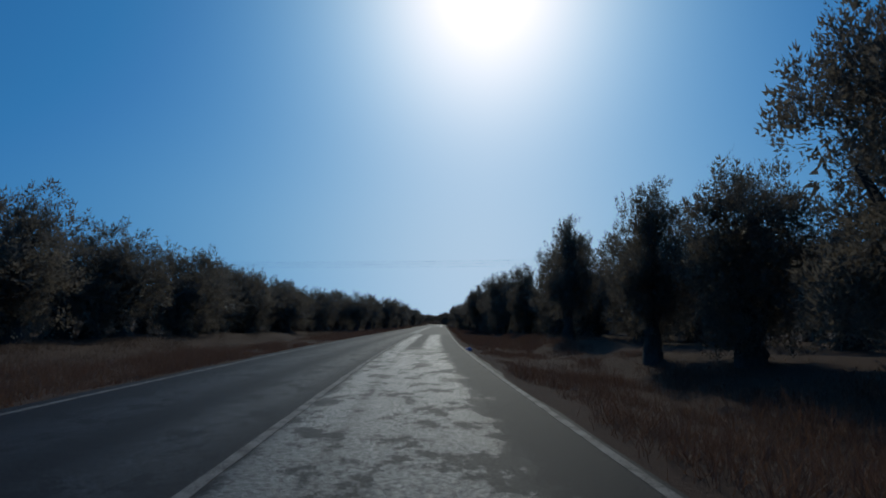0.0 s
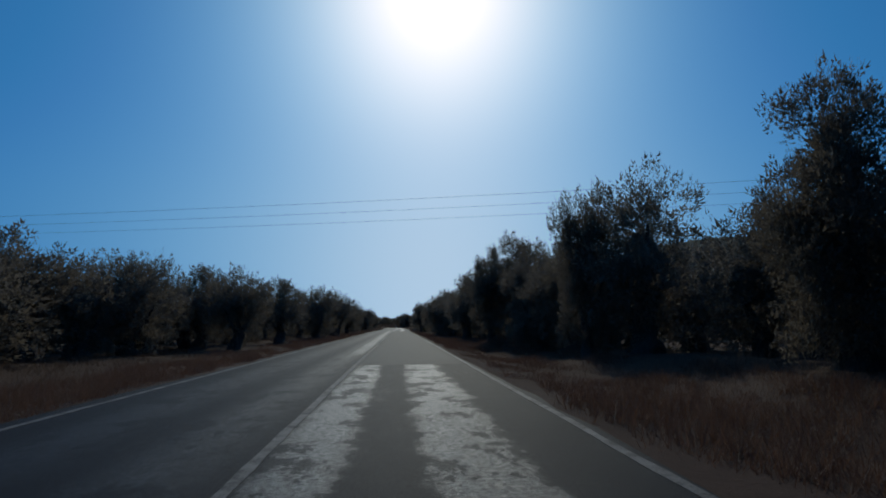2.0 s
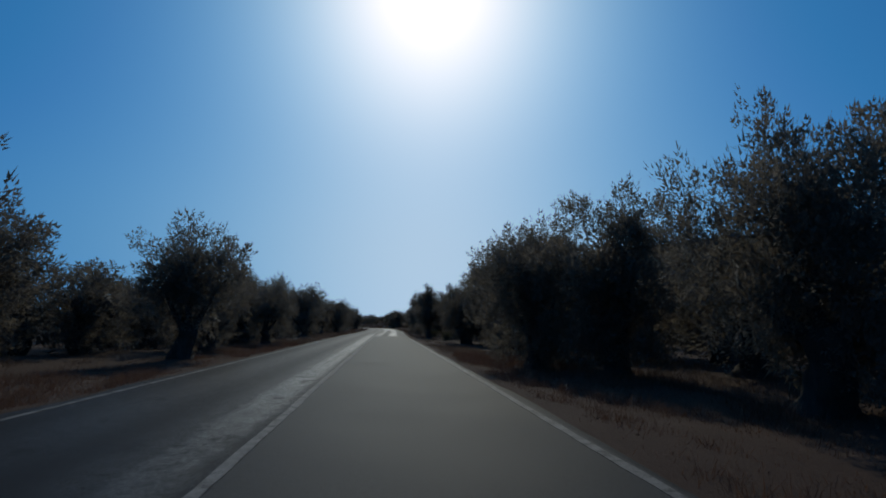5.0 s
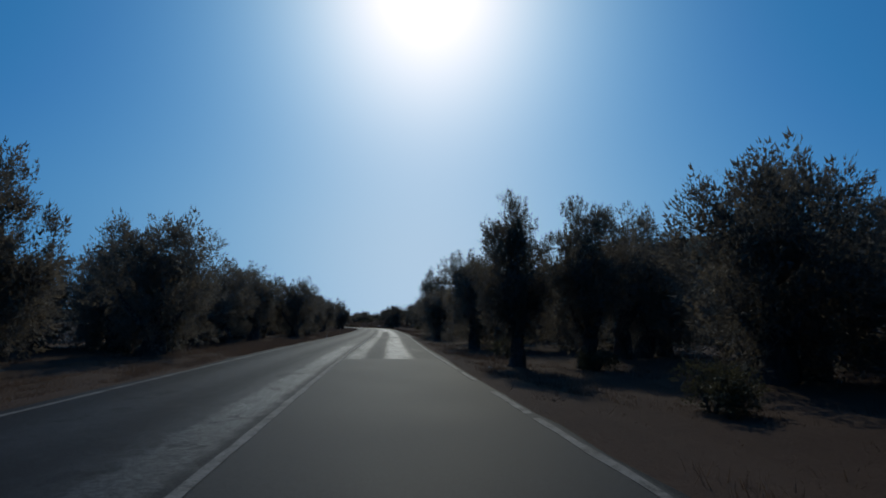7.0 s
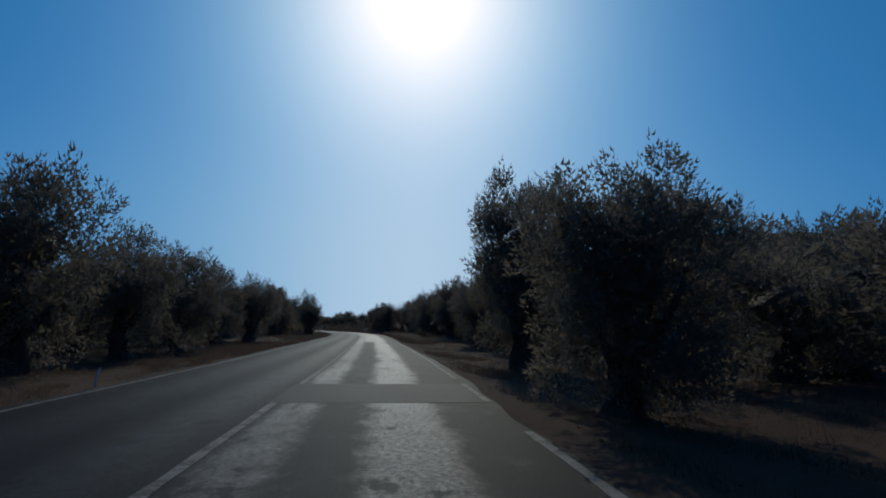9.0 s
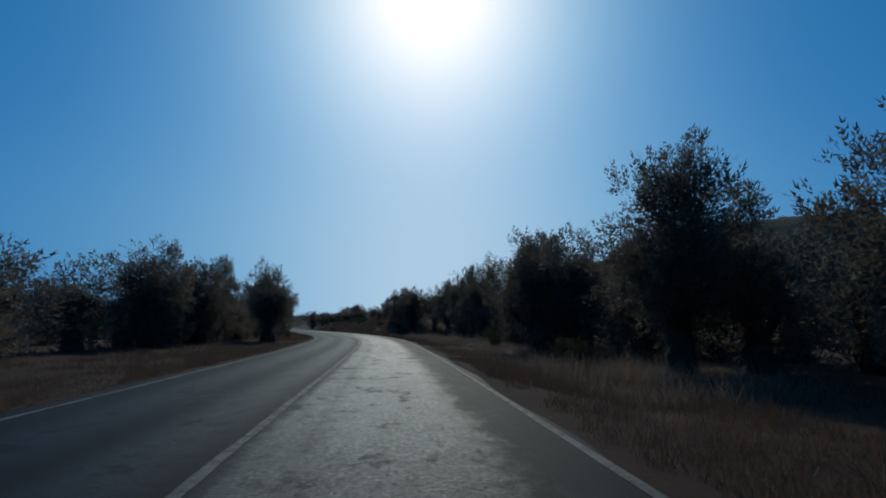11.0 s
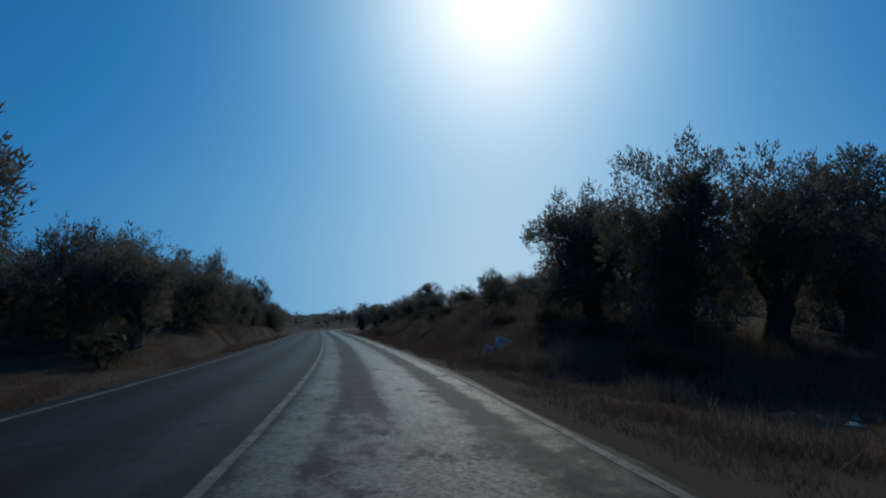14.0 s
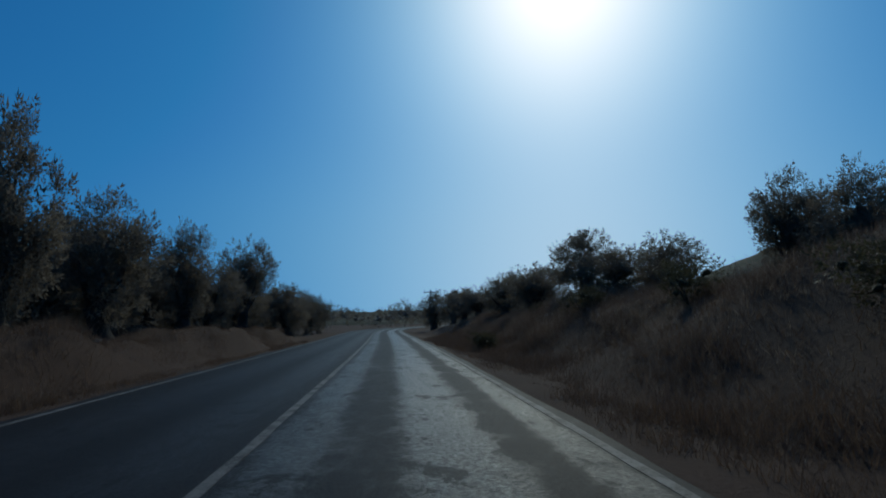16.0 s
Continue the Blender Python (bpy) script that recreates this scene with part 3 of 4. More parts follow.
# along the road, offset, top of the crown, width, habit
RIGHT_ROW = [
    (8.1, 9.5, 7.1, 4.4, "round"), (12.9, 9.2, 5.1, 3.8, "round"), (16.1, 8.2, 5.5, 2.8, "tower"), (27.6, 12.0, 6.6, 3.6, "round"),
    (29.3, 9.0, 6.9, 3.1, "tower"), (31.5, 14.5, 4.6, 3.6, "wide"), (35, 11.4, 5.9, 4.4, "open"),
    (39.4, 10.9, 7.5, 4.2, "tower"), (44, 11.3, 5.2, 4.6, "wide"), (47.1, 9.5, 6.0, 3.2, "tower"), (52, 12.5, 5.2, 4.4, "round"),
    (56.3, 9.7, 6.7, 4.2, "tower"), (58.1, 8.3, 6.3, 2.7, "round"), (63, 9.2, 5.1, 5, "open"), (66.7, 8.6, 5.2, 4.0, "round"), (68.1, 11.5, 6.0, 4.2, "tower"),
    (71.1, 8.8, 6.6, 4.6, "open"), (71.9, 6.9, 5.9, 3.0, "round"), (75, 12, 5, 4.4, "round"), (81.4, 8, 5, 4.6, "open"), (84, 7, 5.5, 4.2, "tower"),
    (83, 11, 5.2, 4.4, "round"), (86, 17, 5.8, 4.4, "tower"), (90, 9, 5, 4.4, "round"), (96.5, 8.5, 5.1, 4.4, "wide"),
    (103, 7.6, 5.1, 4.2, "round"), (106, 6.2, 4.7, 4.2, "round"), (112, 8, 5.3, 4.4, "tower"), (117.5, 7.5, 5.2, 4.2, "round"),
    (122, 9.5, 5.2, 4.4, "wide"), (129.3, 7.2, 4.0, 4.4, "wide"), (126.7, 10, 5.4, 4, "round"), (130.7, 9.3, 6.9, 4.4, "round"), (136, 11.5, 4.7, 4.2, "round"),
    (140.5, 10, 5, 4.4, "wide"), (143, 12.5, 6, 4.4, "tower"), (146.6, 5.6, 5.4, 2.7, "tower"), (147.2, 8.1, 5.5, 3.4, "open"), (149.6, 10.6, 5.7, 4.0, "round"),
    (151.5, 12, 5.4, 4.4, "round"), (160, 6.4, 5.3, 4, "round"), (159.8, 8.6, 5.8, 4.6, "wide"), (160, 11.4, 4.8, 4.2, "round"),
    (168.3, 7.5, 5.7, 3.4, "tower"), (168.8, 10.2, 5.2, 3.4, "tower"), (173, 10.5, 4, 4, "wide"), (177.6, 5.7, 4.25, 3.9, "round"),
    (187.6, 6.5, 6.9, 4.2, "round"), (183.5, 10, 5.0, 4.2, "open"), (192, 18, 6.4, 4.4, "tower"), (187, 18, 5.6, 4.6, "wide"),
    (195, 9, 5.2, 4.4, "round"), (201, 9.5, 5.4, 4.4, "open"), (208, 9, 5.3, 4.4, "wide"), (214, 10, 5.6, 4.4, "round"),
    (220, 10.5, 5.2, 4.4, "open"), (226.7, 9.4, 6.5, 4.6, "tower"), (232, 13.5, 5.2, 4.4, "round"), (238, 8.8, 5.6, 5.4, "wide"), (238.8, 11, 5.5, 3.0, "round"),
    (240.2, 14.6, 6.5, 3.0, "tower"), (237.7, 15.4, 5.5, 2.6, "tower"), (241, 18.5, 5.7, 4.4, "round"), (251, 12, 6.7, 4.4, "open"), (242.5, 9.8, 6.4, 3.8, "open"), (255.8, 11.8, 4.5, 4.0, "round"), (256.5, 15.5, 5, 4.4, "round"),
    (264.9, 11, 7.0, 3.2, "open"), (260.4, 13.9, 5.6, 2.6, "tower"), (260.9, 11, 6.6, 3.6, "round"), (264, 18, 6.2, 4.2, "tower"), (268, 14, 5.4, 4.0, "round"), (271.6, 12, 7.2, 4.2, "round"),
    (278.4, 12.1, 6.4, 4.4, "open"), (279.5, 14.6, 6, 4.4, "wide"), (287.6, 10, 6.4, 4.0, "round"), (288, 13.4, 6.5, 4.4, "round"), (288.5, 16.5, 6.8, 4.6, "open"), (292, 19, 6.8, 4.6, "round"),
    (292.5, 12, 5.6, 4.4, "round"), (293.5, 10, 6.4, 4.6, "round"), (308, 16.4, 6, 4.4, "round"), (314, 16, 5, 4.2, "wide"),
    (322.7, 15, 6.3, 2.6, "round"), (319.5, 14.6, 5.6, 2.8, "tower"), (325, 18.5, 6.1, 4, "round"), (321.5, 19.5, 6, 4.4, "round"), (328, 11, 4.2, 3.8, "wide"),
    (329.5, 13.8, 5.2, 3.2, "round"), (331.5, 10.8, 5.6, 3.8, "open"), (338, 10, 4.6, 4, "round"), (346, 10, 4.4, 4, "wide"),
    (353, 9, 4.2, 4, "round"), (361, 9, 4.5, 4, "round"), (369, 9, 4.7, 4, "wide"), (377, 7.6, 5.1, 4, "tower"),
]
LEFT_ROW = [
    (20.8, -13, 6, 4.4, "tower"), (27.7, -13, 5.8, 4.8, "round"),
    (35, -13.2, 5.5, 4.8, "wide"), (43.6, -13.2, 5.2, 5.2, "wide"), (50, -17.6, 6.2, 4.4, "tower"), (55, -13.2, 5.2, 4, "tower"),
    (61, -14.4, 4.9, 4.2, "round"), (64, -18.3, 6.3, 4.2, "tower"), (65.7, -11.5, 4.9, 4.8, "wide"), (72, -8.4, 4.8, 4.4, "round"),
    (74.5, -11.2, 5.2, 4.8, "open"), (85.5, -8.4, 5.3, 4.6, "open"), (96, -6.9, 5.2, 4.8, "wide"), (103.5, -10, 5.2, 4.4, "round"),
    (111, -6.6, 5.6, 4.4, "round"), (119, -8, 4.9, 4.4, "wide"), (126.5, -6.4, 4.3, 3.8, "round"), (131, -9.4, 5.6, 4.4, "tower"),
    (135.5, -9.6, 5.0, 4.2, "open"), (139, -9.6, 4.9, 4.2, "round"), (145.5, -9.4, 6.2, 3.6, "tower"), (153.8, -8.2, 5.8, 5.4, "wide"),
    (161, -12.8, 6.2, 4.4, "tower"), (158.5, -9, 5, 4.2, "round"), (168, -9.4, 5, 4.4, "open"), (174, -9, 5.8, 4.4, "round"),
    (179, -11.4, 6.3, 4.4, "tower"), (183.5, -7.4, 5.4, 4.6, "wide"), (184.5, -10.6, 5, 4.2, "round"), (192, -8.2, 5, 4.4, "round"),
    (198, -8.2, 5.2, 4.6, "wide"), (206, -8.4, 5, 4.4, "open"), (213, -8, 5.1, 4.4, "round"), (220, -9, 5, 4.4, "wide"),
    (250.5, -13.2, 6.8, 5.6, "round"), (256, -11.4, 6.0, 4.4, "wide"), (260.5, -6.9, 5.4, 3.8, "round"), (263.8, -7.8, 6.9, 3.2, "tower"),
    (268.5, -12, 7.8, 3.6, "open"), (284, -7.2, 6.1, 4.2, "round"), (285, -9.9, 6.9, 4.8, "wide"), (297, -7.2, 5.1, 3.8, "round"),
    (298.5, -9.4, 5.5, 4.2, "wide"), (303, -9.6, 5.7, 3.6, "tower"), (307, -7, 5, 3.6, "round"), (309, -10.5, 5, 4.2, "round"),
    (313, -9.4, 6, 4, "tower"), (320, -8.4, 7.2, 3.0, "tower"), (325, -8.2, 5.9, 3.8, "round"), (329, -10, 5.4, 4.0, "wide"),
    (332, -8, 6.1, 2.6, "tower"), (343.5, -8, 7.0, 3.9, "round"), (350, -6.4, 4.3, 3.8, "wide"),
    (335, -10.5, 4.9, 4.6, "round"), (338.5, -9.0, 4.7, 4.4, "wide"), (347.5, -9.4, 4.8, 4.4, "wide"), (354.5, -8.6, 4.6, 4.4, "round"), (316, -12.6, 5.2, 4.8, "wide"), (327, -13.2, 5.2, 4.8, "round"),
    (360, -7.4, 4.6, 4, "round"), (372, -7.6, 4.9, 4, "tower"), (385, -8, 5, 4, "round"),
]
STYLES = {"round": (0, 4), "tower": (1, 5), "wide": (2, 6), "open": (3, 7)}
r = np.random.default_rng(77)
for i, (s, off, top, width, habit) in enumerate(RIGHT_ROW + LEFT_ROW):
    kinds, which = (near_kinds, STYLES[habit][i % 2]) if 0 < off < (11 if s > 280 else 9.6) and s < 300 else (side_kinds, STYLES[habit][0])
    plant(kinds, which, s, off, top * 0.97, width * 1.04, float(r.uniform(0, 360)))
# trees just behind the first row
for side in (1, -1):
    s = 26.0
    while s < 345:
        if not (side > 0 and 272 < s) and not (side < 0 and 222 < s < 248):
            plant(far_kinds, int(r.integers(4)), s, side * (12.2 + r.normal(0, 0.7)), r.uniform(3.5, 4.3), r.uniform(4.4, 5.4), float(r.uniform(0, 360)))
        s += r.uniform(5.2, 7.4)
# the second row
for side in (1, -1):
    s = -8.0
    while s < 380:
        off = 15.0 + r.normal(0, 1.0) + (7 if side > 0 and 280 < s < 345 else 0)
        shape = int(r.integers(4)), r.uniform(4.2, 5.4), r.uniform(5.2, 6.6), float(r.uniform(0, 360))
        if not (side > 0 and 306 < s < 352):        # open slope behind the bank
            plant(far_kinds, shape[0], s, side * off, shape[1] + float(ground_z(s, side * off)) * 0.6, shape[2], shape[3])
        s += r.uniform(4.6, 6.2)


def joined_trees(name, label, spots):
    """Trees too far back to tell apart, as one mesh."""
    stock = []
    for ob in far_kinds:
        both = []
        for part in (part_of(ob, "crown"), part_of(ob, "trunk")):
            v = np.empty(3 * len(part.data.vertices))
            part.data.vertices.foreach_get("co", v)
            both.append((v.reshape(-1, 3), [tuple(q.vertices) for q in part.data.polygons]))
        stock.append(both)
    vs, fs, mats, base = [], [], [], 0
    for which, s, off, top, width, turn in spots:
        x, y = at(s, off)
        z = float(ground_z(s, off)) - 0.05
        high, across = SIZE[far_kinds[which].name]
        c, n = math.cos(turn), math.sin(turn)
        for k, (v, f) in enumerate(stock[which]):
            w = v * [width / across, width / across, (top - z) / high]
            vs.append(np.stack([w[:, 0] * c - w[:, 1] * n + x, w[:, 0] * n + w[:, 1] * c + y, w[:, 2] + z], 1))
            fs += [tuple(i + base for i in q) for q in f]
            mats += [k] * len(f)
            base += len(v)
    me = bpy.data.meshes.new(name)
    me.from_pydata(np.concatenate(vs).tolist(), [], fs)
    me.materials.append(LEAF)
    me.materials.append(BARK)
    me.polygons.foreach_set("material_index", mats)
    return tagged(new(name, me), label, "trees", kind="stuff")


for side in (1, -1):
    spots = []
    for row in range(2):
        s = -20.0 + row * 3
        while s < 395:
            off = 23.0 + row * 9 + r.normal(0, 1.2) + (6 if side > 0 and 280 < s < 345 else 0)
            spots.append((int(r.integers(4)), s, side * off, r.uniform(3.9, 5.2) + float(ground_z(s, side * off)) * 0.6, r.uniform(4.8, 6.2), float(r.uniform(0, 6.28))))
            s += r.uniform(7.5, 10.5) * (1 + row * 0.8)
    joined_trees("back_rows_of_olives", "rows of olive trees deeper in the grove", spots)


def shrub(name, label, s, off, high, width, seed, mat):
    """A low bush of many small clumps."""
    q = np.random.default_rng(seed)
    lobes = []
    for i in range(12):
        a, k = q.uniform(0, 6.3), math.sqrt(q.uniform(0, 1))
        lobes.append(((0.4 * width * k * math.cos(a), 0.4 * width * k * math.sin(a), high * q.uniform(0.25, 0.75)), q.uniform(0.16, 0.26) * min(width, high * 1.4), 0.9))
    me = crown_mesh("foliage", lobes, 700, 0.2, q, 0.25)
    me.materials[0] = mat
    x, y = at(s, off)
    ob = new(name)
    ob.matrix_basis = pose(float(x), float(y), float(ground_z(s, off)) - 0.1)
    under("foliage", me, ob)
    for i in range(4):
        a = q.uniform(0, 6.3)
        v, f = tube([(0, 0, -0.1), (0.12 * width * math.cos(a), 0.12 * width * math.sin(a), 0.3 * high), (0.3 * width * math.cos(a), 0.3 * width * math.sin(a), 0.65 * high)], (0.03, 0.022, 0.01), 6, q)
        under("stem", plain_mesh("stem", v, f, BARK), ob)
    return tagged(ob, label, "shrub", "verge shrubs")


q = np.random.default_rng(8)
BANK = [(float(q.uniform(284, 336)), float(q.uniform(7.6, 12.5)), float(q.uniform(0.35, 0.7)), float(q.uniform(0.8, 1.5))) for i in range(18)]
for i, (s, off, high, width) in enumerate([(230.0, 7.4, 1.1, 1.6), (247.0, 8.4, 1.2, 1.8), (303.0, -6.4, 1.9, 2.8), (292.0, -6.3, 1.5, 2.0), (300.0, 8.8, 1.3, 2.2), (286.0, 8.4, 0.7, 1.3),
                                           (311.0, 7.4, 1.0, 1.7), (318.0, 8.6, 1.1, 1.8), (329.0, 5.2, 0.9, 1.2), (324.0, 8.0, 1.0, 1.6), (137.0, 6.4, 0.8, 1.2), (146.0, 8.0, 0.6, 1.1), (276.0, -6.4, 0.8, 1.3), (152.0, 6.6, 0.9, 1.4)] + BANK):
    shrub("shrub", "low dusty brown-green shrub in dry grass", s, off, high, width, 200 + i, SHRUB)


# ---- dry grass ----
def grass(name, label, s0, s1, o0, o1, per_m2, high, seed, gaps=-0.35, where=None, mat=GRASS):
    q = np.random.default_rng(seed)
    n = int((s1 - s0) * abs(o1 - o0) * per_m2 * 1.35)
    s, off = q.uniform(s0, s1, n), q.uniform(o0, o1, n)
    clump = np.sin(s * 0.9 + 2.1 * np.sin(off * 1.3)) * np.sin(off * 1.7 + s * 0.31) + 0.6 * np.sin(s * 0.17 + off * 0.2)
    keep = clump + q.normal(0, 0.5, n) > gaps
    keep &= np.abs(off) > 4.0 + 0.25 * np.sin(s * 0.8) + 0.15 * np.sin(s * 2.3)
    if where is not None:
        keep &= where(s, off)
    s, off, clump = s[keep], off[keep], clump[keep]
    n = len(s)
    blades = 4
    h = high * (0.55 + 0.5 * np.clip(clump, -0.5, 1)) * q.uniform(0.6, 1.3, n)
    x, y = at(s, off)
    foot = np.repeat(np.stack([x, y, ground_z(s, off) - 0.03], 1), blades, 0)
    foot[:, :2] += q.normal(0, 0.09, (n * blades, 2))
    h = np.repeat(h, blades) * q.uniform(0.6, 1.2, n * blades)
    lean = q.normal(0, 0.42, (n * blades, 2)) * h[:, None]
    ang = q.uniform(0, np.pi, n * blades)
    wid = 0.0045 + 0.0045 * q.uniform(0, 1, n * blades)
    side = np.stack([np.cos(ang) * wid, np.sin(ang) * wid, 0 * ang], 1)
    tip = foot + np.concatenate([lean, h[:, None]], 1)
    v = np.stack([foot - side, foot + side, tip], 1).reshape(-1, 3)
    ob = mesh_object(name, v, np.arange(len(v)).reshape(-1, 3), mat)
    return tagged(ob, label, "grass", kind="stuff")


grass("dry_grass", "short dry rusty-red grass on the verge", -5, 112, 3.9, 8.6, 56, 0.34, 51, -0.95, mat=RED_GRASS)
grass("dry_grass", "short dry rusty-red grass on the verge", -5, 125, -7.4, -4.1, 52, 0.34, 52, -0.95, mat=RED_GRASS)
grass("dry_grass", "short dry brown grass on the verge", 215, 345, 3.9, 7.0, 56, 0.3, 58, -0.95)
grass("dry_grass", "sparse dry brown grass at the road edge", 112, 215, 3.9, 6.2, 22, 0.26, 61, 0.0)
grass("dry_grass", "short dry brown grass on the verge", 125, 345, -7.4, -4.1, 52, 0.3, 59, -0.95)
grass("dry_grass", "thin dry grass at the edge of the grove", -5, 345, 7.0, 10.5, 14, 0.26, 56, where=lambda s, off: (s < 114) | (s > 212))
grass("dry_grass", "thin dry grass at the edge of the grove", -5, 345, -12.0, -7.4, 16, 0.26, 57)
grass("dry_grass", "tall dry grass on the roadside bank", 278, 352, 4.8, 14.0, 46, 0.6, 53, -1.3)
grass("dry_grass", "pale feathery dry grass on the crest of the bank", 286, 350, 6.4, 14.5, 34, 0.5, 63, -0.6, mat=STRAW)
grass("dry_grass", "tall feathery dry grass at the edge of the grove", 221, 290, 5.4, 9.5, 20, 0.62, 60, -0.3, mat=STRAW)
grass("weeds", "sparse dry weeds between the olive trees", 0, 340, 8.5, 20, 1.6, 0.3, 54)
grass("weeds", "sparse dry weeds between the olive trees", 0, 340, -22, -9.5, 1.6, 0.3, 55)


grass("dry_grass", "thin trampled dry grass and leaf litter on bare soil", 112, 215, 4.2, 9.5, 20, 0.12, 62, -0.6)


def clods(name, label, seed, count, side):
    """Small lumps of soil scattered over the verge."""
    q = np.random.default_rng(seed)
    s, off = q.uniform(-2, 340, count), side * (4.15 + 6.5 * q.uniform(0, 1, count) ** 1.5)
    x, y = at(s, off)
    bv, bf = BALL1
    size = q.uniform(0.008, 0.022, count) * np.where(q.uniform(0, 1, count) < 0.04, 2.0, 1.0)
    lumps = bv[None] * q.uniform(0.6, 1.25, (count, len(bv), 1)) * size[:, None, None] * [1.2, 1.2, 0.75]
    v = lumps + np.stack([x, y, ground_z(s, off)], 1)[:, None]
    f = bf[None] + len(bv) * np.arange(count)[:, None, None]
    return tagged(mesh_object(name, v.reshape(-1, 3), f.reshape(-1, 3), SOIL), label, "soil", kind="stuff")


clods("soil_clods", "small reddish-brown clods of dry soil on the verge", 71, 1500, 1)
clods("soil_clods", "small reddish-brown clods of dry soil on the verge", 72, 1600, -1)


# ---- wires and poles ----
def wire(label, ends, z, sag):
    (s0, o0), (s1, o1) = ends
    (x0, y0), (x1, y1) = at(s0, o0), at(s1, o1)
    k = np.linspace(0, 1, 41)
    path = np.stack([x0 + (x1 - x0) * k, y0 + (y1 - y0) * k, z - sag * 4 * k * (1 - k)], 1)
    v, f = tube(path, np.full(41, 0.008), 5, np.random.default_rng(1), 0.0)
    ob = new("overhead_wire", plain_mesh("overhead_wire", v, f, WIRE))
    return tagged(ob, label, "wire", "overhead wires")


for s, o in ((69.3, 0.0), (72.5, 0.0), (76.2, 0.0)):
    wire("thin dark overhead wire crossing the road", ((s + 14.0, -45.0), (s - 9.0, 45.0)), 9.3, 0.5)


def pole(name, label, x, y, z, high, arm):
    base = new(name)
    base.matrix_basis = pose(x, y, z)
    q = np.random.default_rng(2)
    v, f = tube([(0, 0, -0.3), (0, 0, high * 0.5), (0, 0, high)], (0.13, 0.11, 0.09), 10, q, 0.02)
    under("shaft", plain_mesh("shaft", v, f, POLE), base)
    if arm:
        v, f = tube([(-arm, 0, high - 0.3), (0, 0, high - 0.28), (arm, 0, high - 0.3)], (0.05, 0.06, 0.05), 6, q, 0.02)
        under("crossarm", plain_mesh("crossarm", v, f, POLE), base)
        for k in (-0.9, 0, 0.9):
            v, f = tube([(k * arm, 0, high - 0.28), (k * arm, 0, high - 0.12), (k * arm, 0, high - 0.02)], (0.03, 0.06, 0.03), 6, q, 0.02)
            under("insulator", plain_mesh("insulator", v, f, POLE), base)
    return tagged(base, label, "pole")


x, y = at(83.3 + 0.3, -45.5)
pole("utility_pole", "grey wooden utility pole among the olive trees", float(x), float(y), float(ground_z(83.6, -45.5)), 9.6, 1.6)
x, y = at(60.3, 45.5)
pole("utility_pole", "grey wooden utility pole among the olive trees", float(x), float(y), float(ground_z(60.3, 45.5)), 9.6, 1.6)
pole("utility_pole", "grey utility pole with a crossarm far down the road", -3.7, 376.3, -0.2, 5.4, 0.9)

# ---- distance ----
def ridge(name, label, az0, az1, dist, heights, seed, centre=(0, 200), mat=HILL, depth=400, rough=0.012):
    """A far hill: an arc of ground with a rough crest."""
    r = np.random.default_rng(seed)
    n = 160
    a = np.radians(np.linspace(az0, az1, n))
    hgt = np.interp(np.linspace(0, 1, n), np.linspace(0, 1, len(heights)), heights)
    rows = []
    for j, k in enumerate(np.linspace(0, 1, 14)):
        d = dist + depth * k
        z = hgt * np.sin(k * np.pi / 2) ** 1.2 + r.normal(0, rough, n) * hgt.max() * (1 if 0 < j else 0) - (3 if j == 0 else 0)
        rows.append(np.stack([centre[0] + np.sin(a) * d, centre[1] + np.cos(a) * d, z], 1))
    ob = mesh_object(name, np.concatenate(rows), grid_faces(14, n), mat, smooth_it=True)
    return tagged(ob, label, "hill", kind="structure")


ridge("backdrop_mountain", "hazy scrub-covered mountain behind the grove", 10, 70, 560, [0, 42, 72, 94, 112, 119, 112, 100, 84, 60, 0], 4, depth=190, rough=0.006)
ridge("backdrop_ridge", "low wooded ridge on the horizon", -60, 14, 420, [14, 14, 13, 12, 11, 10, 10, 9, 8], 9, centre=(0, 250), depth=120, rough=0.05)


# far woods in front of the ridge
q = np.random.default_rng(90)
lobes = []
for i in range(420):
    a, d = math.radians(q.uniform(-42, 16)), q.uniform(190, 420)
    x, y = math.sin(a) * d, 240 + math.cos(a) * d
    lobes.append(((x, y, q.uniform(1.0, 3.8) + (d - 190) * 0.014), q.uniform(1.6, 3.0), 0.85))
woods = new("far_woods", crown_mesh("far_woods", lobes, 20000, 1.4, q, 0.3))
tagged(woods, "dark band of distant olive woods", "trees", kind="stuff")


# ---- litter and small roadside things ----
BLUE = plain_material("blue_plastic", (0.05, 0.11, 0.36), 0.4)
WHITE = plain_material("white_plastic", (0.62, 0.61, 0.58), 0.4)
STONE = plain_material("pale_stone", (0.3, 0.25, 0.2), 0.9, vary=0.3)


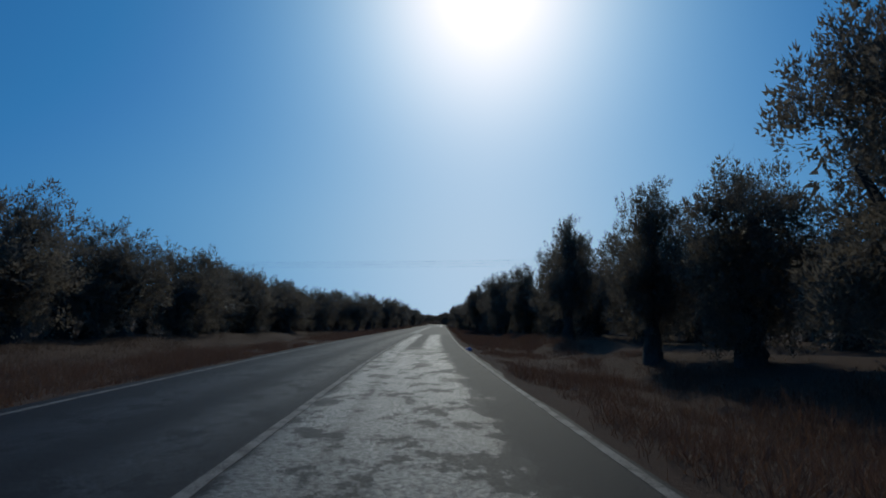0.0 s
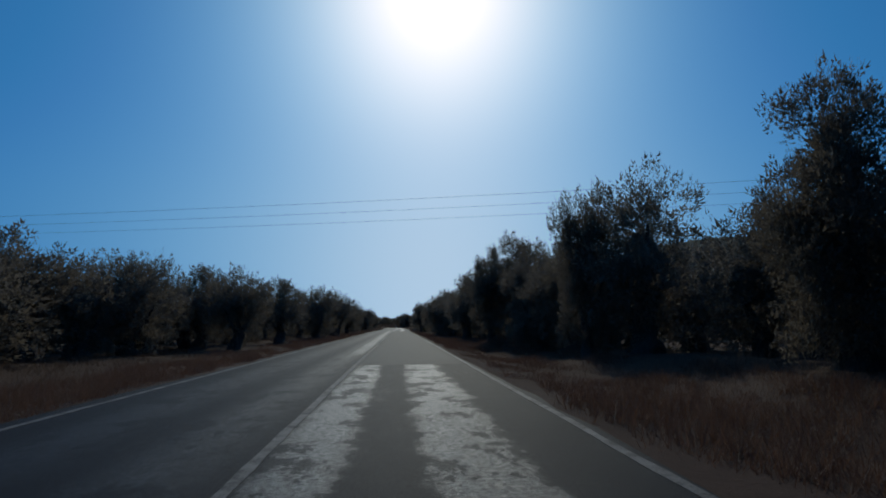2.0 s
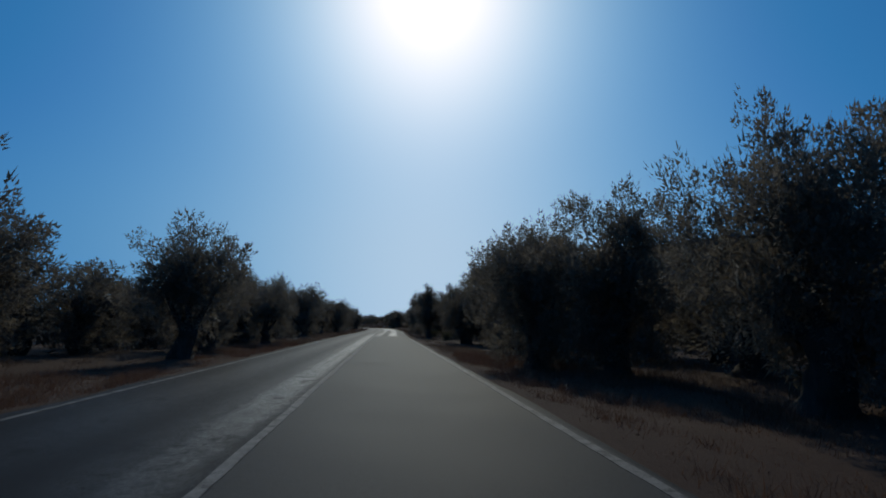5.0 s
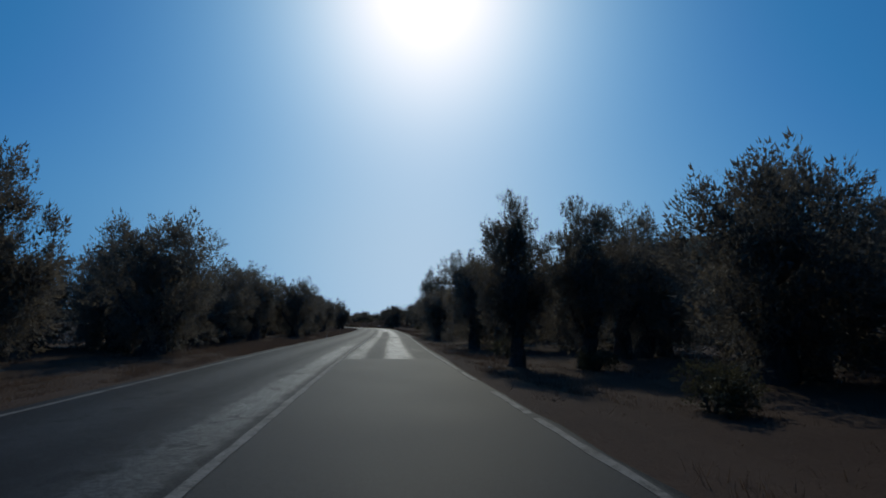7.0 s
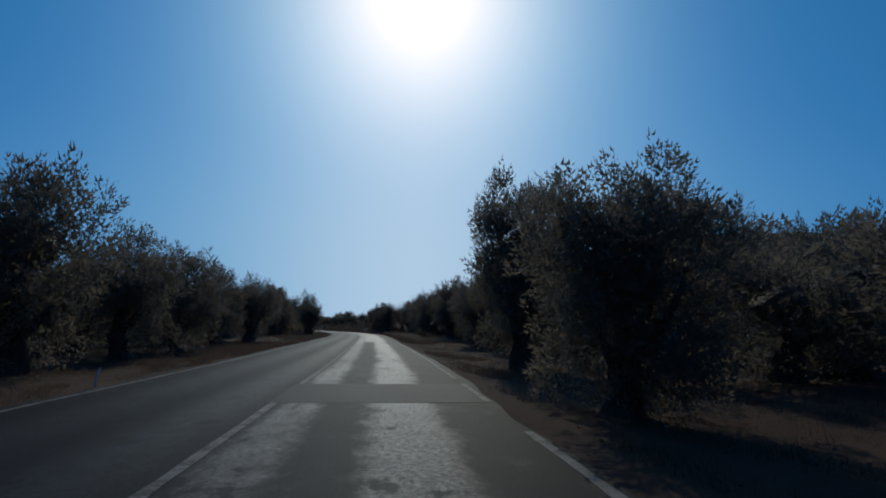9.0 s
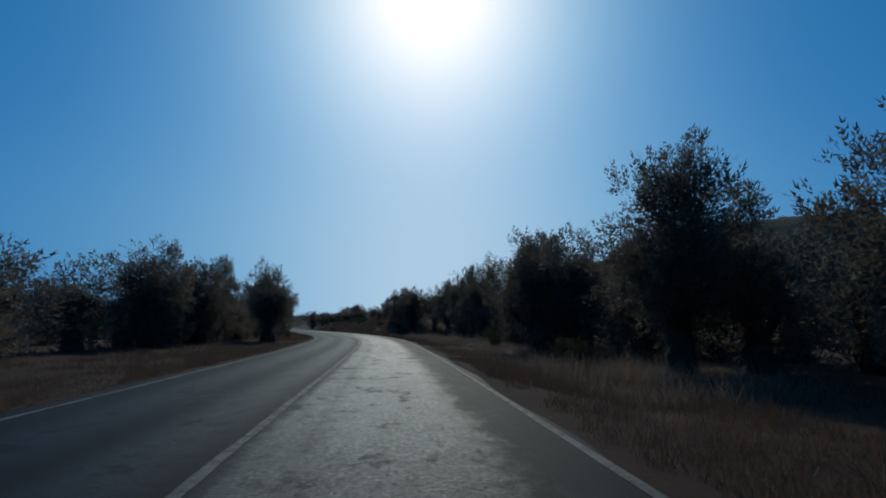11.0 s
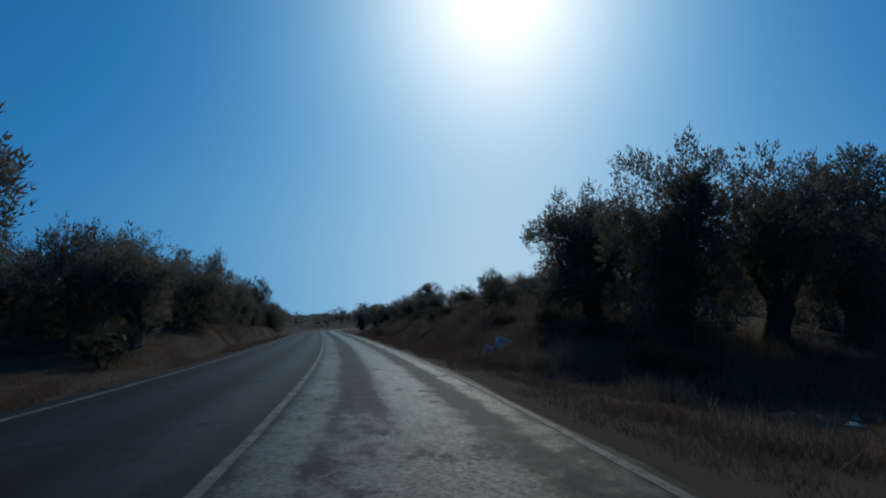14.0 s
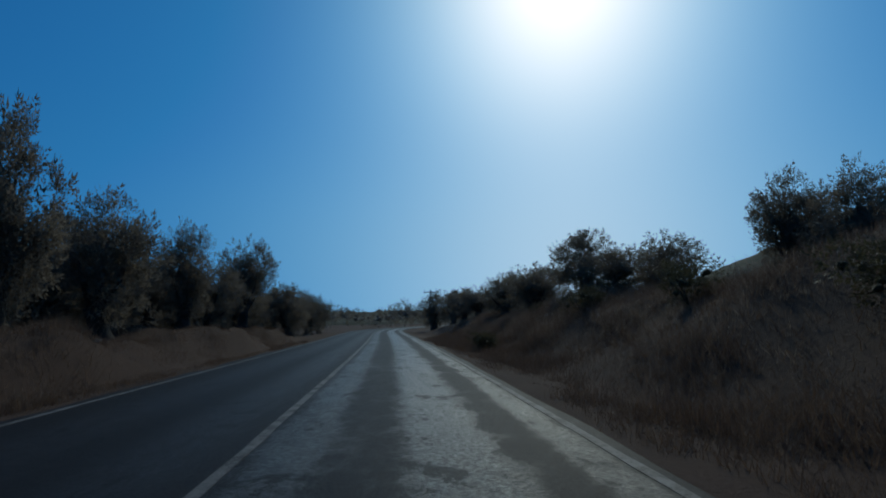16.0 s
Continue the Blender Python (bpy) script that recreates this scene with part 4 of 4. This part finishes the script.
def crumpled(name, label, category, s, off, size, mat, seed, lift=0.0):
    """A crumpled sheet or bag, folded by noise."""
    r = np.random.default_rng(seed)
    bm = bmesh.new()
    bmesh.ops.create_icosphere(bm, subdivisions=4, radius=0.5)
    for v in bm.verts:
        p = v.co.copy()
        k = 1 + 0.6 * noise.noise(p * 3.1 + Vector((seed, 0, 0))) + 0.45 * abs(noise.noise(p * 6.3 + Vector((0, seed, 0)))) - 0.12 * abs(noise.noise(p * 15.0))
        v.co = Vector((p.x * size[0] * k, p.y * size[1] * k, max(p.z, -0.3) * size[2] * k))
    low = min(v.co.z for v in bm.verts)
    me = bpy.data.meshes.new(name)
    bm.to_mesh(me)
    bm.free()
    me.materials.append(mat)
    x, y = at(s, off)
    ob = new(name, me)
    ob.matrix_basis = pose(float(x), float(y), float(ground_z(s, off)) - low - 0.02 + lift, 0, 0, float(r.uniform(0, 360)))
    return tagged(ob, label, category)


crumpled("plastic_bag", "crumpled shiny blue plastic bag at the road edge", "bag", 25.8, 3.62, (0.3, 0.22, 0.15), BLUE, 3, 0.03)


def draped_sheet(name, label, category, s, off, long, wide, high, turn):
    """A thin sheet lying in two humps, with sharp folds and a ragged rim."""
    a, b = np.meshgrid(np.linspace(-1, 1, 46), np.linspace(-1, 1, 26), indexing="ij")
    hump = np.exp(-((a - 0.5) / 0.34) ** 2 - (b / 0.6) ** 2) + 0.7 * np.exp(-((a + 0.15) / 0.24) ** 2 - ((b - 0.1) / 0.6) ** 2) + 0.35 * np.exp(-((a + 0.75) / 0.2) ** 2 - (b / 0.5) ** 2)
    fold = np.abs(np.sin(a * 7 + b * 4 + np.sin(b * 6))) + 0.6 * np.abs(np.sin(a * 13 - b * 9 + 1.3)) + 0.3 * np.abs(np.sin(a * 23 + b * 17))
    rim = 1 + 0.16 * np.sin(a * 9 + b * 3) + 0.1 * np.sin(b * 11 - a * 5)
    x, y = a * long / 2 * rim, b * wide / 2 * rim
    z = high * hump * (0.72 + 0.28 * fold) + 0.05 * fold
    e = math.radians(turn)
    px, py = at(s, off)
    gx, gy = float(px) + x * math.cos(e) - y * math.sin(e), float(py) + x * math.sin(e) + y * math.cos(e)
    ground = ground_z(s + gy - float(py), off + gx - float(px))
    v = np.stack([gx - float(px), gy - float(py), z + ground - float(ground_z(s, off))], 2).reshape(-1, 3)
    ob = mesh_object(name, v, grid_faces(46, 26), WHITE)
    ob.location = (float(px), float(py), float(ground_z(s, off)))
    thick = ob.modifiers.new("thickness", "SOLIDIFY")
    thick.thickness = 0.004
    return tagged(ob, label, category)


draped_sheet("plastic_sheet", "large crumpled white plastic sheet in dry grass", "litter", 293.3, 6.1, 1.5, 0.8, 0.42, 15)
for i, (s, off, k) in enumerate([(279.6, 7.3, 0.22), (274.3, 5.5, 0.14), (146.2, 4.7, 0.1), (147.7, 13.6, 0.22), (289.0, 10.4, 0.2), (280.2, 7.9, 0.2), (271.5, 6.6, 0.12), (303.5, 6.0, 0.14), (160.0, 5.2, 0.1)]):
    crumpled("litter", "small crumpled piece of white litter on the verge", "litter", s, off, (k, k * 0.6, k * 0.3), WHITE, 20 + i)
r = np.random.default_rng(61)
for i in range(46):
    side = 1 if r.uniform() < 0.6 else -1
    k = r.uniform(0.06, 0.2)
    crumpled("stone", "pale weathered field stone lying on the verge", "stone", float(r.uniform(5, 330)), side * float(r.uniform(4.6, 8.5)), (k, k * 0.8, k * 0.55), STONE, 100 + i, -0.03)

# a small white marker post
x, y = at(180.6, -4.05)
post = new("marker_post")
post.matrix_basis = pose(float(x), float(y), float(ground_z(180.6, -4.05)))
v, f = tube([(0, 0, -0.2), (0.03, 0, 0.18), (0.08, 0, 0.36)], (0.024, 0.024, 0.02), 10, r, 0.02)
under("shaft", plain_mesh("shaft", v, f, WHITE), post)
v, f = tube([(0.08, 0, 0.361), (0.083, 0, 0.38), (0.086, 0, 0.395)], (0.021, 0.021, 0.01), 10, r, 0.02)
under("cap", plain_mesh("cap", v, f, POLE), post)
tagged(post, "short white marker post leaning at the road edge", "post")
